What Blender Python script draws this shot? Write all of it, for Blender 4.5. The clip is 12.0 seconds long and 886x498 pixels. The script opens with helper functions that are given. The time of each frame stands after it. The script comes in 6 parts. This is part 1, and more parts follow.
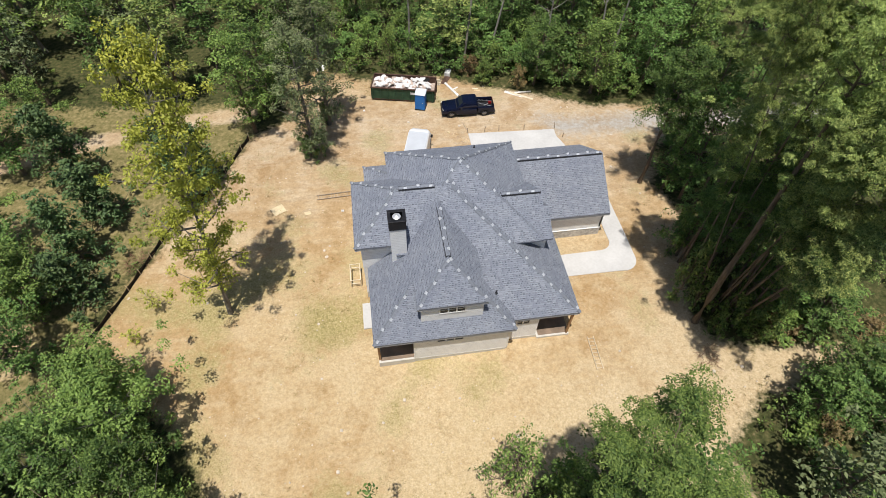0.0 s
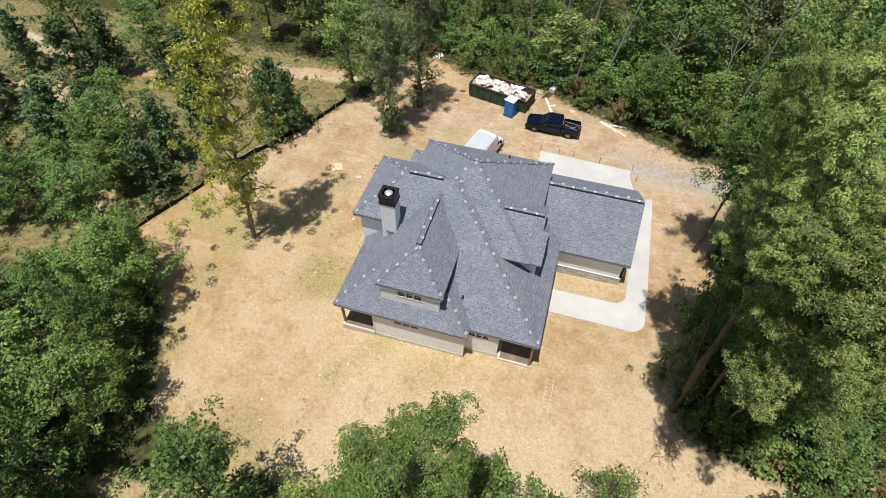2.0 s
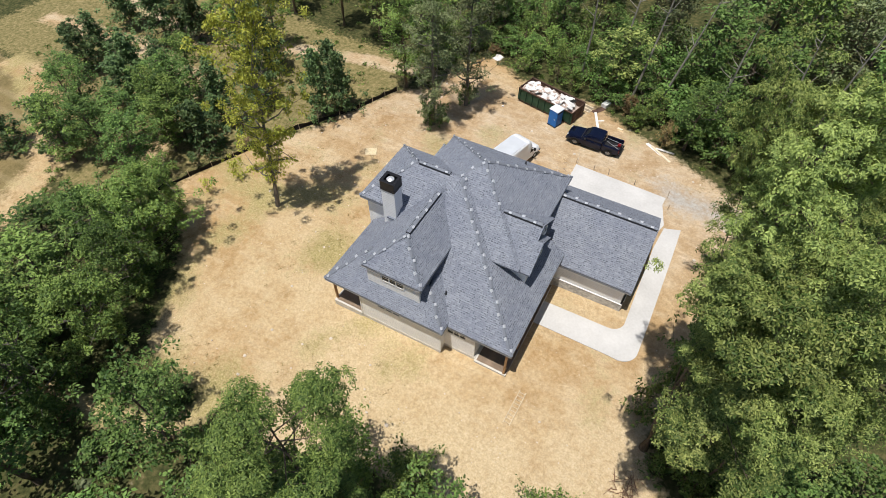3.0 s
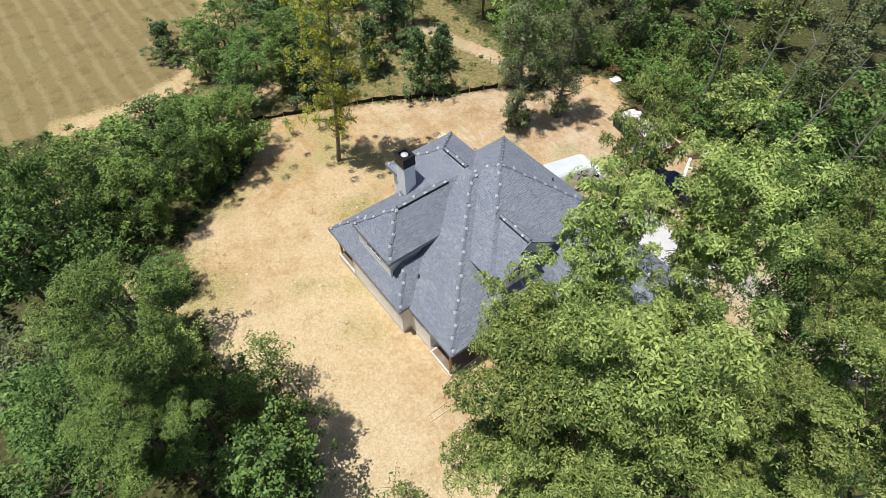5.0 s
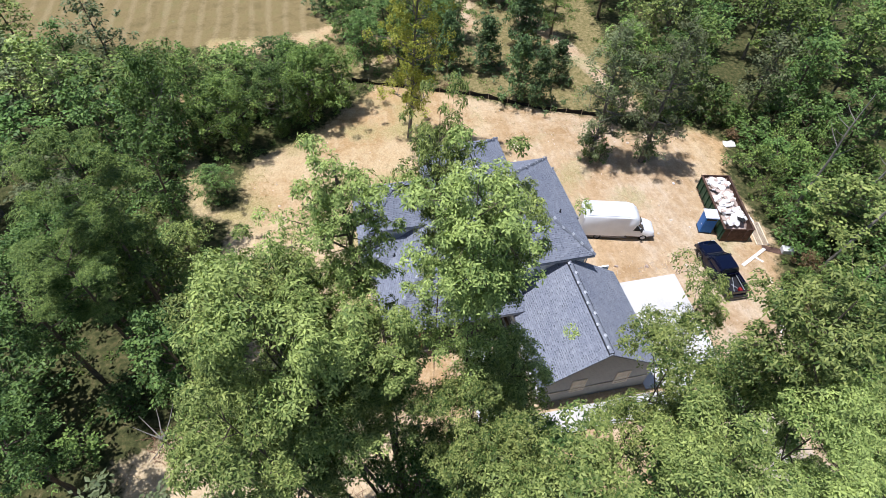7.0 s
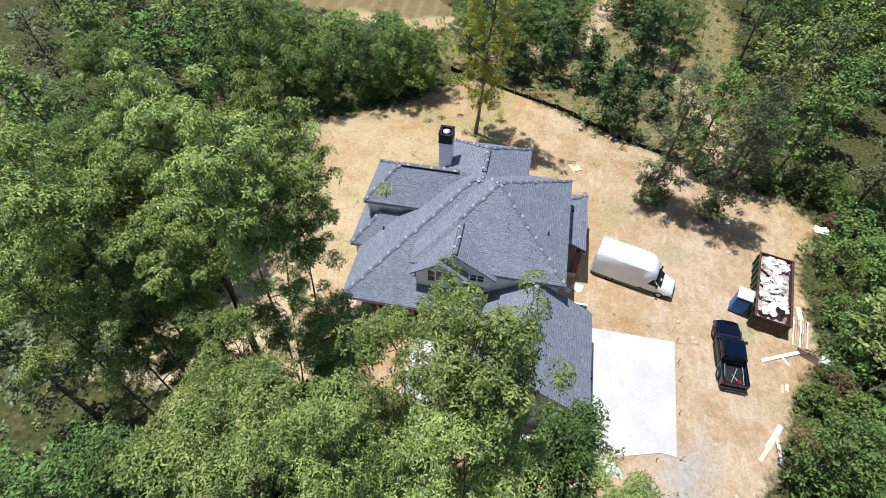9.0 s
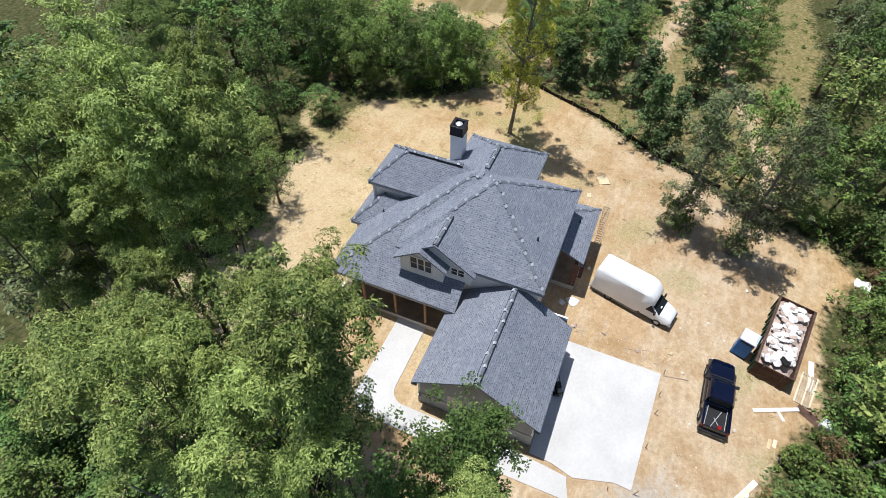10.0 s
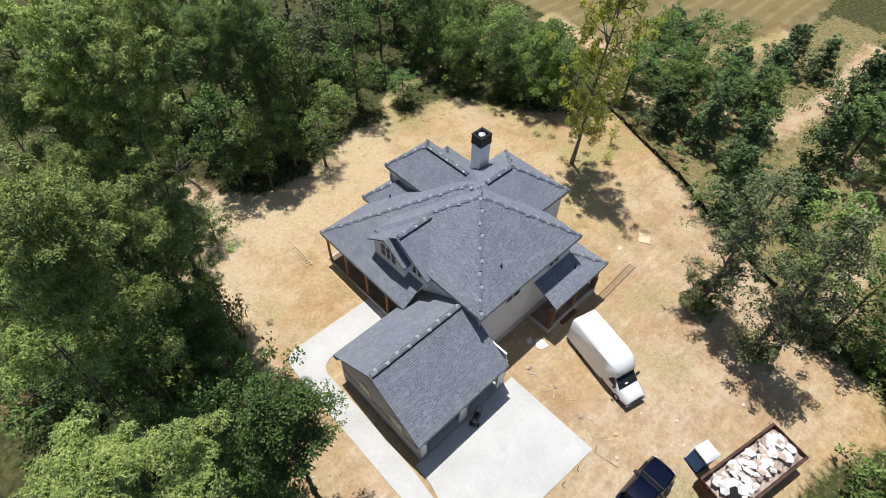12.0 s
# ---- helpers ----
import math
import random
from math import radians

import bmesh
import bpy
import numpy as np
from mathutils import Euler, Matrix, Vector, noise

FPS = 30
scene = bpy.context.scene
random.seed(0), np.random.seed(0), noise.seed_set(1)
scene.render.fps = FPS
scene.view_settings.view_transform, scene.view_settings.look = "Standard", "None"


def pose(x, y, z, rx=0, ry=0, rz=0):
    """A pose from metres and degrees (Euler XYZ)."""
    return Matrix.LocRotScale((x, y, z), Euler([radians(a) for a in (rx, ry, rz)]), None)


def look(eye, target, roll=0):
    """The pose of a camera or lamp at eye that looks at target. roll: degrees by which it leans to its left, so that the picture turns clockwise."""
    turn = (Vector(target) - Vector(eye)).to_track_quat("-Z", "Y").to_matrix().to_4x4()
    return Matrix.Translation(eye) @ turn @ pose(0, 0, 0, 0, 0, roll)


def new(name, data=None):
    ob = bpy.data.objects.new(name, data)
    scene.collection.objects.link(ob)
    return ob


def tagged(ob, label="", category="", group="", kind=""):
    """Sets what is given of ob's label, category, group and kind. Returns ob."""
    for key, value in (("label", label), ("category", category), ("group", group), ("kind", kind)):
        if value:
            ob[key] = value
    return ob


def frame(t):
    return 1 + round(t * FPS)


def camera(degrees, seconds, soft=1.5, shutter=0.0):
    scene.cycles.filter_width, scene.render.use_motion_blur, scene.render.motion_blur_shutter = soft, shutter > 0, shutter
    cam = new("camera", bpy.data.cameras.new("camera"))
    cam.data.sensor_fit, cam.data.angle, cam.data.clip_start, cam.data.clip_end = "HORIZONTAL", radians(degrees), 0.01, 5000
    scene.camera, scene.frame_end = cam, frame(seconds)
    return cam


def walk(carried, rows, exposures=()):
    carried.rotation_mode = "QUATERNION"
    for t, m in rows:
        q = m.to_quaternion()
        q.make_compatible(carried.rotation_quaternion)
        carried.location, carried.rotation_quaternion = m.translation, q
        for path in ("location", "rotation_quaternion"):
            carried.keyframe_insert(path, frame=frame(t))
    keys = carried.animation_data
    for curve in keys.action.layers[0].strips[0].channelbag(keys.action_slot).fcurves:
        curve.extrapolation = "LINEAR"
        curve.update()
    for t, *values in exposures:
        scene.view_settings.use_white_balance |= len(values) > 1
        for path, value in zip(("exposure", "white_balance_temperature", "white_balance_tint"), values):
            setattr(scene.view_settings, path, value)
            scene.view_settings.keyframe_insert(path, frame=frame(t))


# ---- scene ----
cam = camera(78.8, 12.0, soft=0.85)
PATH = [
    (0, (0.411, 0.232, 38.604), (0.616, 1.444, 37.026), 1.6),
    (0.5, (3.45, -0.392, 38.586), (3.52, 0.839, 37.012), 1.4),
    (1, (6.469, -0.714, 38.508), (6.407, 0.523, 36.938), 1.2),
    (1.5, (9.596, -0.724, 38.446), (9.398, 0.505, 36.881), 1.0),
    (2, (12.708, -0.33, 38.372), (12.373, 0.875, 36.811), 1.0),
    (2.5, (15.795, 0.423, 38.259), (15.32, 1.585, 36.701), 0.9),
    (3, (18.753, 1.441, 38.129), (18.158, 2.549, 36.574), 0.5),
    (3.2, (19.851, 2.007, 38.102), (19.198, 3.085, 36.55), 0.3),
    (5, (28.884, 8.483, 37.486), (27.863, 9.247, 35.945), -0.8),
    (5.5, (31.038, 10.76, 37.431), (29.937, 11.417, 35.896), -0.1),
    (6, (32.888, 13.432, 37.425), (31.709, 13.959, 35.898), -0.2),
    (6.2, (33.545, 14.576, 37.438), (32.337, 15.051, 35.916), -0.3),
    (6.5, (34.418, 16.379, 37.467), (33.182, 16.784, 35.948), 0.1),
    (6.8, (35.068, 18.292, 37.482), (33.817, 18.619, 35.956), 0.6),
    (7, (35.346, 19.572, 37.489), (34.086, 19.85, 35.961), 0.7),
    (9, (36.806, 31.995, 37.28), (35.528, 31.755, 35.761), 0.7),
    (9.5, (36.407, 35.161, 37.114), (35.172, 34.765, 35.591), 0.8),
    (10, (35.461, 38.247, 36.953), (34.262, 37.754, 35.43), 0.6),
    (10.5, (34.149, 41.12, 36.922), (32.99, 40.521, 35.406), 0.4),
    (11, (32.553, 43.827, 36.934), (31.469, 43.117, 35.411), 1.0),
    (11.5, (30.694, 46.418, 37.008), (29.684, 45.593, 35.492), 1.2),
    (12, (28.681, 48.944, 37.085), (27.76, 48.016, 35.573), 1.5),
]
walk(cam, [(t, look(eye, target, roll)) for t, eye, target, roll in PATH], [(0.0, -0.11, 6500, 10), (3.0, -0.11, 6480, 10), (5.5, 0.06, 6260, 9), (7.0, 0.15, 5880, 15), (9.5, 0.06, 6000, 11), (12.0, -0.06, 6300, 9)])

# ---------- world, sun, exposure ----------
world = bpy.data.worlds.new("world")
scene.world = world
world.use_nodes = True
wn = world.node_tree.nodes
sky = wn.new("ShaderNodeTexSky")
sky.sky_type = "NISHITA"
sky.sun_disc = False
SUN_EL, SUN_FROM = 75.4, (-0.307, -0.952)
sky.sun_elevation = radians(SUN_EL)
sky.sun_rotation = math.atan2(SUN_FROM[0], SUN_FROM[1])
wn["Background"].inputs[1].default_value = 0.085
world.node_tree.links.new(sky.outputs[0], wn["Background"].inputs[0])
sun = new("sun", bpy.data.lights.new("sun", "SUN"))
sun.data.energy, sun.data.angle, sun.data.color = 4.9, radians(0.53), (1.0, 0.965, 0.91)
sun_far = Vector((SUN_FROM[0], SUN_FROM[1], math.tan(radians(SUN_EL)))).normalized() * 300
sun.matrix_world = look(sun_far, (0, 0, 0))


# ---------- materials ----------
def material(name, rough=0.8, metal=0.0, spec=0.3):
    m = bpy.data.materials.new(name)
    m.use_nodes = True
    b = m.node_tree.nodes["Principled BSDF"]
    b.inputs["Roughness"].default_value = rough
    b.inputs["Metallic"].default_value = metal
    b.inputs["Specular IOR Level"].default_value = spec
    return m, m.node_tree, b


def node(nt, kind, **kw):
    n = nt.nodes.new("ShaderNode" + kind)
    for k, v in kw.items():
        if k in n.inputs:
            n.inputs[k].default_value = v
    return n


def coords(nt, space="Object"):
    return nt.nodes.new("ShaderNodeTexCoord").outputs[space]


def noise_tex(nt, vec, scale, detail=5.0, rough=0.55):
    n = node(nt, "TexNoise", Scale=scale, Detail=detail, Roughness=rough)
    nt.links.new(vec, n.inputs["Vector"])
    return n.outputs["Fac"]


def ramp(nt, fac, stops):
    r = nt.nodes.new("ShaderNodeValToRGB")
    while len(r.color_ramp.elements) < len(stops):
        r.color_ramp.elements.new(0.5)
    for e, (p, c) in zip(r.color_ramp.elements, stops):
        e.position = p
        e.color = (*c, 1) if len(c) == 3 else c
    nt.links.new(fac, r.inputs[0])
    return r.outputs[0]


def mix(nt, a, b, fac, blend="MIX"):
    m = nt.nodes.new("ShaderNodeMix")
    m.data_type, m.blend_type = "RGBA", blend
    for s, v in ((m.inputs[0], fac), (m.inputs[6], a), (m.inputs[7], b)):
        if isinstance(v, (int, float)):
            s.default_value = v
        elif isinstance(v, tuple):
            s.default_value = (*v, 1)
        else:
            nt.links.new(v, s)
    return m.outputs[2]


def calc(nt, op, a, b=0.0, c=None):
    m = nt.nodes.new("ShaderNodeMath")
    m.operation = op
    for s, v in zip(m.inputs, (a, b, c)):
        if v is None:
            continue
        if isinstance(v, (int, float)):
            s.default_value = v
        else:
            nt.links.new(v, s)
    return m.outputs[0]


def bump(nt, bsdf, height, strength=0.4, dist=0.02):
    b = node(nt, "Bump", Strength=strength, Distance=dist)
    nt.links.new(height, b.inputs["Height"])
    nt.links.new(b.outputs[0], bsdf.inputs["Normal"])


def plain(name, colour, rough=0.6, metal=0.0, spread=0.15, scale=3.0, spec=0.3, grain=0.15, space="Object"):
    """A painted, cast or sawn surface: base colour with blotches, grain and a little relief."""
    m, nt, b = material(name, rough, metal, spec)
    v = coords(nt, space)
    big = noise_tex(nt, v, scale, 4)
    fine = noise_tex(nt, v, scale * 14, 3)
    dark = tuple(c * (1 - spread) for c in colour)
    light = tuple(min(1, c * (1 + spread)) for c in colour)
    c1 = ramp(nt, big, [(0.3, dark), (0.7, light)])
    c2 = mix(nt, c1, fine, grain, "OVERLAY")
    nt.links.new(c2, b.inputs["Base Color"])
    bump(nt, b, fine, 0.2, 0.004)
    return m


def shingle_material():
    m, nt, b = material("asphalt shingle", 0.92, 0, 0.15)
    geo = nt.nodes.new("ShaderNodeNewGeometry")
    pos, nor = (nt.nodes.new("ShaderNodeSeparateXYZ") for _ in range(2))
    nt.links.new(geo.outputs["Position"], pos.inputs[0])
    nt.links.new(geo.outputs["True Normal"], nor.inputs[0])
    ax, ay = calc(nt, "ABSOLUTE", nor.outputs[0]), calc(nt, "ABSOLUTE", nor.outputs[1])
    side = calc(nt, "GREATER_THAN", ax, ay)
    along = calc(nt, "ADD", calc(nt, "MULTIPLY", pos.outputs[1], side), calc(nt, "MULTIPLY", pos.outputs[0], calc(nt, "SUBTRACT", 1.0, side)))
    up = calc(nt, "MULTIPLY", pos.outputs[2], 1.8)
    # courses with tabs that hang unevenly: pale granules, dark dabs where a thick tab throws its edge
    v = coords(nt)
    row = calc(nt, "DIVIDE", calc(nt, "ADD", up, calc(nt, "MULTIPLY", noise_tex(nt, v, 1.6, 2), 0.05)), 0.16)
    rid, rf = calc(nt, "FLOOR", row), calc(nt, "FRACT", row)
    shift = nt.nodes.new("ShaderNodeTexWhiteNoise")
    shift.noise_dimensions = "1D"
    nt.links.new(rid, shift.inputs["W"])
    col = calc(nt, "ADD", calc(nt, "DIVIDE", along, 0.23), calc(nt, "MULTIPLY", shift.outputs["Value"], 7.0))
    cid, cf = calc(nt, "FLOOR", col), calc(nt, "FRACT", col)
    vec = nt.nodes.new("ShaderNodeCombineXYZ")
    nt.links.new(cid, vec.inputs[0])
    nt.links.new(rid, vec.inputs[1])
    cell = nt.nodes.new("ShaderNodeTexWhiteNoise")
    cell.noise_dimensions = "2D"
    nt.links.new(vec.outputs[0], cell.inputs["Vector"])
    rnd = cell.outputs["Value"]
    tone = nt.nodes.new("ShaderNodeSeparateColor")
    nt.links.new(cell.outputs["Color"], tone.inputs[0])
    wide = calc(nt, "ADD", 0.30, calc(nt, "MULTIPLY", rnd, 0.6))
    in_u = calc(nt, "LESS_THAN", cf, wide)
    in_v = calc(nt, "LESS_THAN", rf, calc(nt, "ADD", 0.30, calc(nt, "MULTIPLY", tone.outputs[1], 0.4)))
    dab = calc(nt, "MULTIPLY", in_u, in_v)
    dab = calc(nt, "MULTIPLY", dab, calc(nt, "MULTIPLY", tone.outputs[2], 0.82))
    base = ramp(nt, tone.outputs[0], [(0.0, (0.205, 0.220, 0.262)), (0.6, (0.245, 0.263, 0.308)), (1.0, (0.285, 0.302, 0.345))])
    c = mix(nt, base, (0.078, 0.085, 0.104), dab)
    lip = calc(nt, "LESS_THAN", rf, 0.10)
    c = mix(nt, c, (0.09, 0.10, 0.12), calc(nt, "MULTIPLY", lip, 0.35))
    blot = ramp(nt, noise_tex(nt, v, 0.55, 4), [(0.3, (0.90, 0.91, 0.94)), (0.7, (1.08, 1.08, 1.06))])
    c = mix(nt, c, blot, 1.0, "MULTIPLY")
    grit = noise_tex(nt, v, 60, 2)
    c = mix(nt, c, grit, 0.25, "OVERLAY")
    nt.links.new(c, b.inputs["Base Color"])
    bump(nt, b, calc(nt, "SUBTRACT", rf, calc(nt, "MULTIPLY", dab, 0.6)), 0.5, 0.015)
    return m


def leaf_material(name, dark, light, trans=0.35):
    m = bpy.data.materials.new(name)
    m.use_nodes = True
    nt = m.node_tree
    nt.nodes.clear()
    out = nt.nodes.new("ShaderNodeOutputMaterial")
    geo = nt.nodes.new("ShaderNodeNewGeometry")
    info = nt.nodes.new("ShaderNodeObjectInfo")
    v = coords(nt)
    clump = noise_tex(nt, v, 0.45, 3)
    f = calc(nt, "ADD", calc(nt, "MULTIPLY", geo.outputs["Random Per Island"], 0.45), calc(nt, "MULTIPLY", clump, 0.75))
    f = calc(nt, "ADD", f, calc(nt, "MULTIPLY", calc(nt, "SUBTRACT", info.outputs["Random"], 0.5), 0.20))
    c = ramp(nt, f, [(0.32, dark), (0.62, tuple(0.55 * a + 0.45 * b for a, b in zip(dark, light))), (0.92, light)])
    hue = node(nt, "HueSaturation", Saturation=1.0)
    nt.links.new(calc(nt, "ADD", 0.474, calc(nt, "MULTIPLY", info.outputs["Random"], 0.026)), hue.inputs["Hue"])
    nt.links.new(calc(nt, "ADD", 0.9, calc(nt, "MULTIPLY", info.outputs["Random"], 0.22)), hue.inputs["Value"])
    nt.links.new(c, hue.inputs["Color"])
    c = hue.outputs[0]
    d = node(nt, "BsdfPrincipled", Roughness=0.5)
    d.inputs["Specular IOR Level"].default_value = 0.18
    nt.links.new(c, d.inputs["Base Color"])
    tr = nt.nodes.new("ShaderNodeBsdfTranslucent")
    nt.links.new(mix(nt, c, (1.0, 1.0, 0.35), 1.0, "MULTIPLY"), tr.inputs[0])
    ms = nt.nodes.new("ShaderNodeMixShader")
    ms.inputs[0].default_value = trans
    nt.links.new(d.outputs[0], ms.inputs[1])
    nt.links.new(tr.outputs[0], ms.inputs[2])
    nt.links.new(ms.outputs[0], out.inputs[0])
    return m


def ground_material():
    """Bare orange clay, dry straw, grass, gravel, forest litter and a mown field, laid out by the land's own masks."""
    m, nt, b = material("ground", 0.95, 0, 0.1)
    v = coords(nt)

    def mask(name):
        a = nt.nodes.new("ShaderNodeAttribute")
        a.attribute_name = name
        return a.outputs["Fac"]

    n_big, n_mid, n_fine, n_grit, n_dust = (noise_tex(nt, v, s, 6, 0.62) for s in (0.07, 0.45, 2.2, 14, 6.5))
    edge = calc(nt, "MULTIPLY", calc(nt, "SUBTRACT", n_fine, 0.5), 0.9)
    edge = calc(nt, "ADD", edge, calc(nt, "MULTIPLY", calc(nt, "SUBTRACT", n_mid, 0.5), 0.8))

    def soft(a, w=0.18):
        x = calc(nt, "ADD", a, edge)
        r = nt.nodes.new("ShaderNodeMapRange")
        r.inputs[1].default_value, r.inputs[2].default_value = 0.5 - w, 0.5 + w
        nt.links.new(x, r.inputs[0])
        return r.outputs[0]

    clay = ramp(nt, n_mid, [(0.3, (0.385, 0.255, 0.125)), (0.5, (0.468, 0.330, 0.178)), (0.72, (0.552, 0.416, 0.250))])
    clay = mix(nt, clay, ramp(nt, n_big, [(0.35, (0.95, 0.90, 0.82)), (0.65, (1.05, 1.06, 1.07))]), 1.0, "MULTIPLY")
    straw = ramp(nt, n_dust, [(0.3, (0.45, 0.335, 0.178)), (0.5, (0.545, 0.42, 0.25)), (0.7, (0.63, 0.505, 0.325))])
    # rake and tyre streaks, pale pebbles, orange damp spots
    for turn_by, size, tint, amount in ((62, (0.28, 1.3, 1), (0.62, 0.50, 0.34), 0.30), (-28, (0.35, 1.7, 1), (0.31, 0.215, 0.12), 0.30)):
        mp = node(nt, "Mapping", Rotation=(0, 0, radians(turn_by)), Scale=size)
        nt.links.new(v, mp.inputs["Vector"])
        st = ramp(nt, calc(nt, "MULTIPLY", noise_tex(nt, mp.outputs[0], 1.0, 6, 0.62), calc(nt, "ADD", n_mid, 0.5)), [(0.50, (0, 0, 0)), (0.66, (1, 1, 1))])
        clay = mix(nt, clay, tint, calc(nt, "MULTIPLY", st, amount))
    spots = ramp(nt, noise_tex(nt, v, 1.1, 7, 0.7), [(0.60, (0, 0, 0)), (0.70, (1, 1, 1))])
    clay = mix(nt, clay, (0.33, 0.195, 0.085), calc(nt, "MULTIPLY", spots, 0.55))
    vor = node(nt, "TexVoronoi", Scale=1.7)
    nt.links.new(v, vor.inputs["Vector"])
    peb = calc(nt, "LESS_THAN", calc(nt, "ADD", vor.outputs["Distance"], calc(nt, "MULTIPLY", n_grit, 0.12)), 0.15)
    clay = mix(nt, clay, (0.66, 0.57, 0.44), calc(nt, "MULTIPLY", peb, 0.55))
    clay = mix(nt, clay, straw, soft(mask("straw"), 0.3))
    weed = ramp(nt, n_dust, [(0.3, (0.23, 0.20, 0.075)), (0.5, (0.38, 0.31, 0.14)), (0.7, (0.52, 0.42, 0.22))])
    clay = mix(nt, clay, weed, soft(mask("weed"), 0.25))
    clay = mix(nt, clay, mix(nt, clay, (0.985, 1.03, 1.20), 1.0, "MULTIPLY"), mask("pale"))
    litter = ramp(nt, n_fine, [(0.3, (0.03, 0.035, 0.014)), (0.5, (0.07, 0.075, 0.028)), (0.75, (0.16, 0.13, 0.06))])
    grass = ramp(nt, n_fine, [(0.28, (0.10, 0.10, 0.035)), (0.5, (0.22, 0.185, 0.08)), (0.72, (0.36, 0.28, 0.14))])
    field = ramp(nt, n_mid, [(0.3, (0.17, 0.135, 0.06)), (0.5, (0.23, 0.175, 0.08)), (0.7, (0.20, 0.17, 0.07))])
    turn = node(nt, "Mapping", Rotation=(0, 0, radians(90)))
    nt.links.new(v, turn.inputs["Vector"])
    wave = node(nt, "TexWave", Scale=0.13, Distortion=1.6, Detail=3.0)
    wave.bands_direction = "X"
    nt.links.new(turn.outputs[0], wave.inputs["Vector"])
    swath = ramp(nt, calc(nt, "MULTIPLY", wave.outputs["Fac"], calc(nt, "ADD", n_mid, 0.25)), [(0.42, (0, 0, 0)), (0.78, (0.42, 0.42, 0.42))])
    field = mix(nt, field, (0.34, 0.27, 0.15), swath)
    gravel = ramp(nt, n_fine, [(0.3, (0.33, 0.30, 0.265)), (0.7, (0.47, 0.435, 0.39))])
    c = mix(nt, litter, grass, soft(mask("grass")))
    c = mix(nt, c, field, soft(mask("field")))
    c = mix(nt, c, clay, soft(mask("clay")))
    c = mix(nt, c, gravel, soft(mask("gravel"), 0.3))
    mott = ramp(nt, noise_tex(nt, v, 3.6, 7, 0.75), [(0.34, (0.84, 0.83, 0.80)), (0.5, (1.0, 1.0, 1.0)), (0.68, (1.10, 1.10, 1.09))])
    c = mix(nt, c, mott, 1.0, "MULTIPLY")
    c = mix(nt, c, n_grit, 0.45, "OVERLAY")
    nt.links.new(c, b.inputs["Base Color"])
    bump(nt, b, calc(nt, "ADD", n_dust, calc(nt, "MULTIPLY", n_grit, 0.5)), 0.35, 0.04)
    return m


def siding_material(name, colour, step=0.19):
    m, nt, b = material(name, 0.6, 0, 0.3)
    geo = nt.nodes.new("ShaderNodeNewGeometry")
    pos = nt.nodes.new("ShaderNodeSeparateXYZ")
    nt.links.new(geo.outputs["Position"], pos.inputs[0])
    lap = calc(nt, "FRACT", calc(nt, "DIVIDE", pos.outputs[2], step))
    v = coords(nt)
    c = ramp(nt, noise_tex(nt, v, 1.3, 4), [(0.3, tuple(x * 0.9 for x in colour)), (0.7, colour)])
    # painted shade: a dark line in the colour along the foot of each lap
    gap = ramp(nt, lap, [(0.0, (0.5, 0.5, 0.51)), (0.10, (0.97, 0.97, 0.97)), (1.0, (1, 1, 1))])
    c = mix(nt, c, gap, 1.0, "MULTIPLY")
    nt.links.new(c, b.inputs["Base Color"])
    return m


def bark_material(name, colour):
    m, nt, b = material(name, 0.95, 0, 0.1)
    v = coords(nt)
    mp = node(nt, "Mapping", Scale=(5, 5, 0.8))
    nt.links.new(v, mp.inputs["Vector"])
    n = noise_tex(nt, mp.outputs[0], 2.0, 6, 0.65)
    c = ramp(nt, n, [(0.3, tuple(x * 0.45 for x in colour)), (0.55, colour), (0.75, tuple(x * 1.5 for x in colour))])
    nt.links.new(c, b.inputs["Base Color"])
    bump(nt, b, n, 0.8, 0.04)
    return m


def glass_material(name, tint=(0.02, 0.025, 0.03)):
    m, nt, b = material(name, 0.15, 0, 0.2)
    b.inputs["Base Color"].default_value = (*tint, 1)
    return m


M_GROUND = ground_material()
M_SHINGLE = shingle_material()
M_CAP = plain("shingle cap", (0.215, 0.232, 0.268), 0.9, 0, 0.2, 2.0)
M_CAP_LIGHT = plain("shingle cap light", (0.50, 0.52, 0.56), 0.85, 0, 0.2, 2.0)
M_VENT_DARK = plain("ridge vent shadow line", (0.04, 0.042, 0.048), 0.8)
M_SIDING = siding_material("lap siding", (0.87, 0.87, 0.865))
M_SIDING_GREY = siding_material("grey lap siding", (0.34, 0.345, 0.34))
M_TRIM = plain("white trim paint", (0.74, 0.74, 0.72), 0.5, 0, 0.06)
M_FASCIA = plain("grey fascia paint", (0.30, 0.31, 0.33), 0.55, 0, 0.1)
M_SOFFIT = plain("grey soffit", (0.34, 0.34, 0.35), 0.7, 0, 0.1)
M_CONCRETE = plain("new concrete", (0.57, 0.555, 0.535), 0.85, 0, 0.10, 0.35, 0.2, 0.15)
M_FOUND = plain("parged foundation", (0.60, 0.57, 0.51), 0.9, 0, 0.12, 1.2)
M_DECK_BROWN = plain("brown deck concrete", (0.24, 0.175, 0.125), 0.9, 0, 0.25, 1.2)
M_CEDAR = plain("cedar post", (0.34, 0.20, 0.10), 0.7, 0, 0.25, 2.5)
M_STONE = plain("pale stone veneer", (0.50, 0.48, 0.45), 0.9, 0, 0.35, 4.0)
M_BRICK = plain("red brown brick", (0.15, 0.082, 0.06), 0.9, 0, 0.3, 5.0)
M_INNER = plain("bare sheathing", (0.20, 0.13, 0.08), 0.9, 0, 0.25, 1.0)
M_BLACKMETAL = plain("black sheet metal", (0.022, 0.022, 0.025), 0.4, 0.3, 0.2, 5)
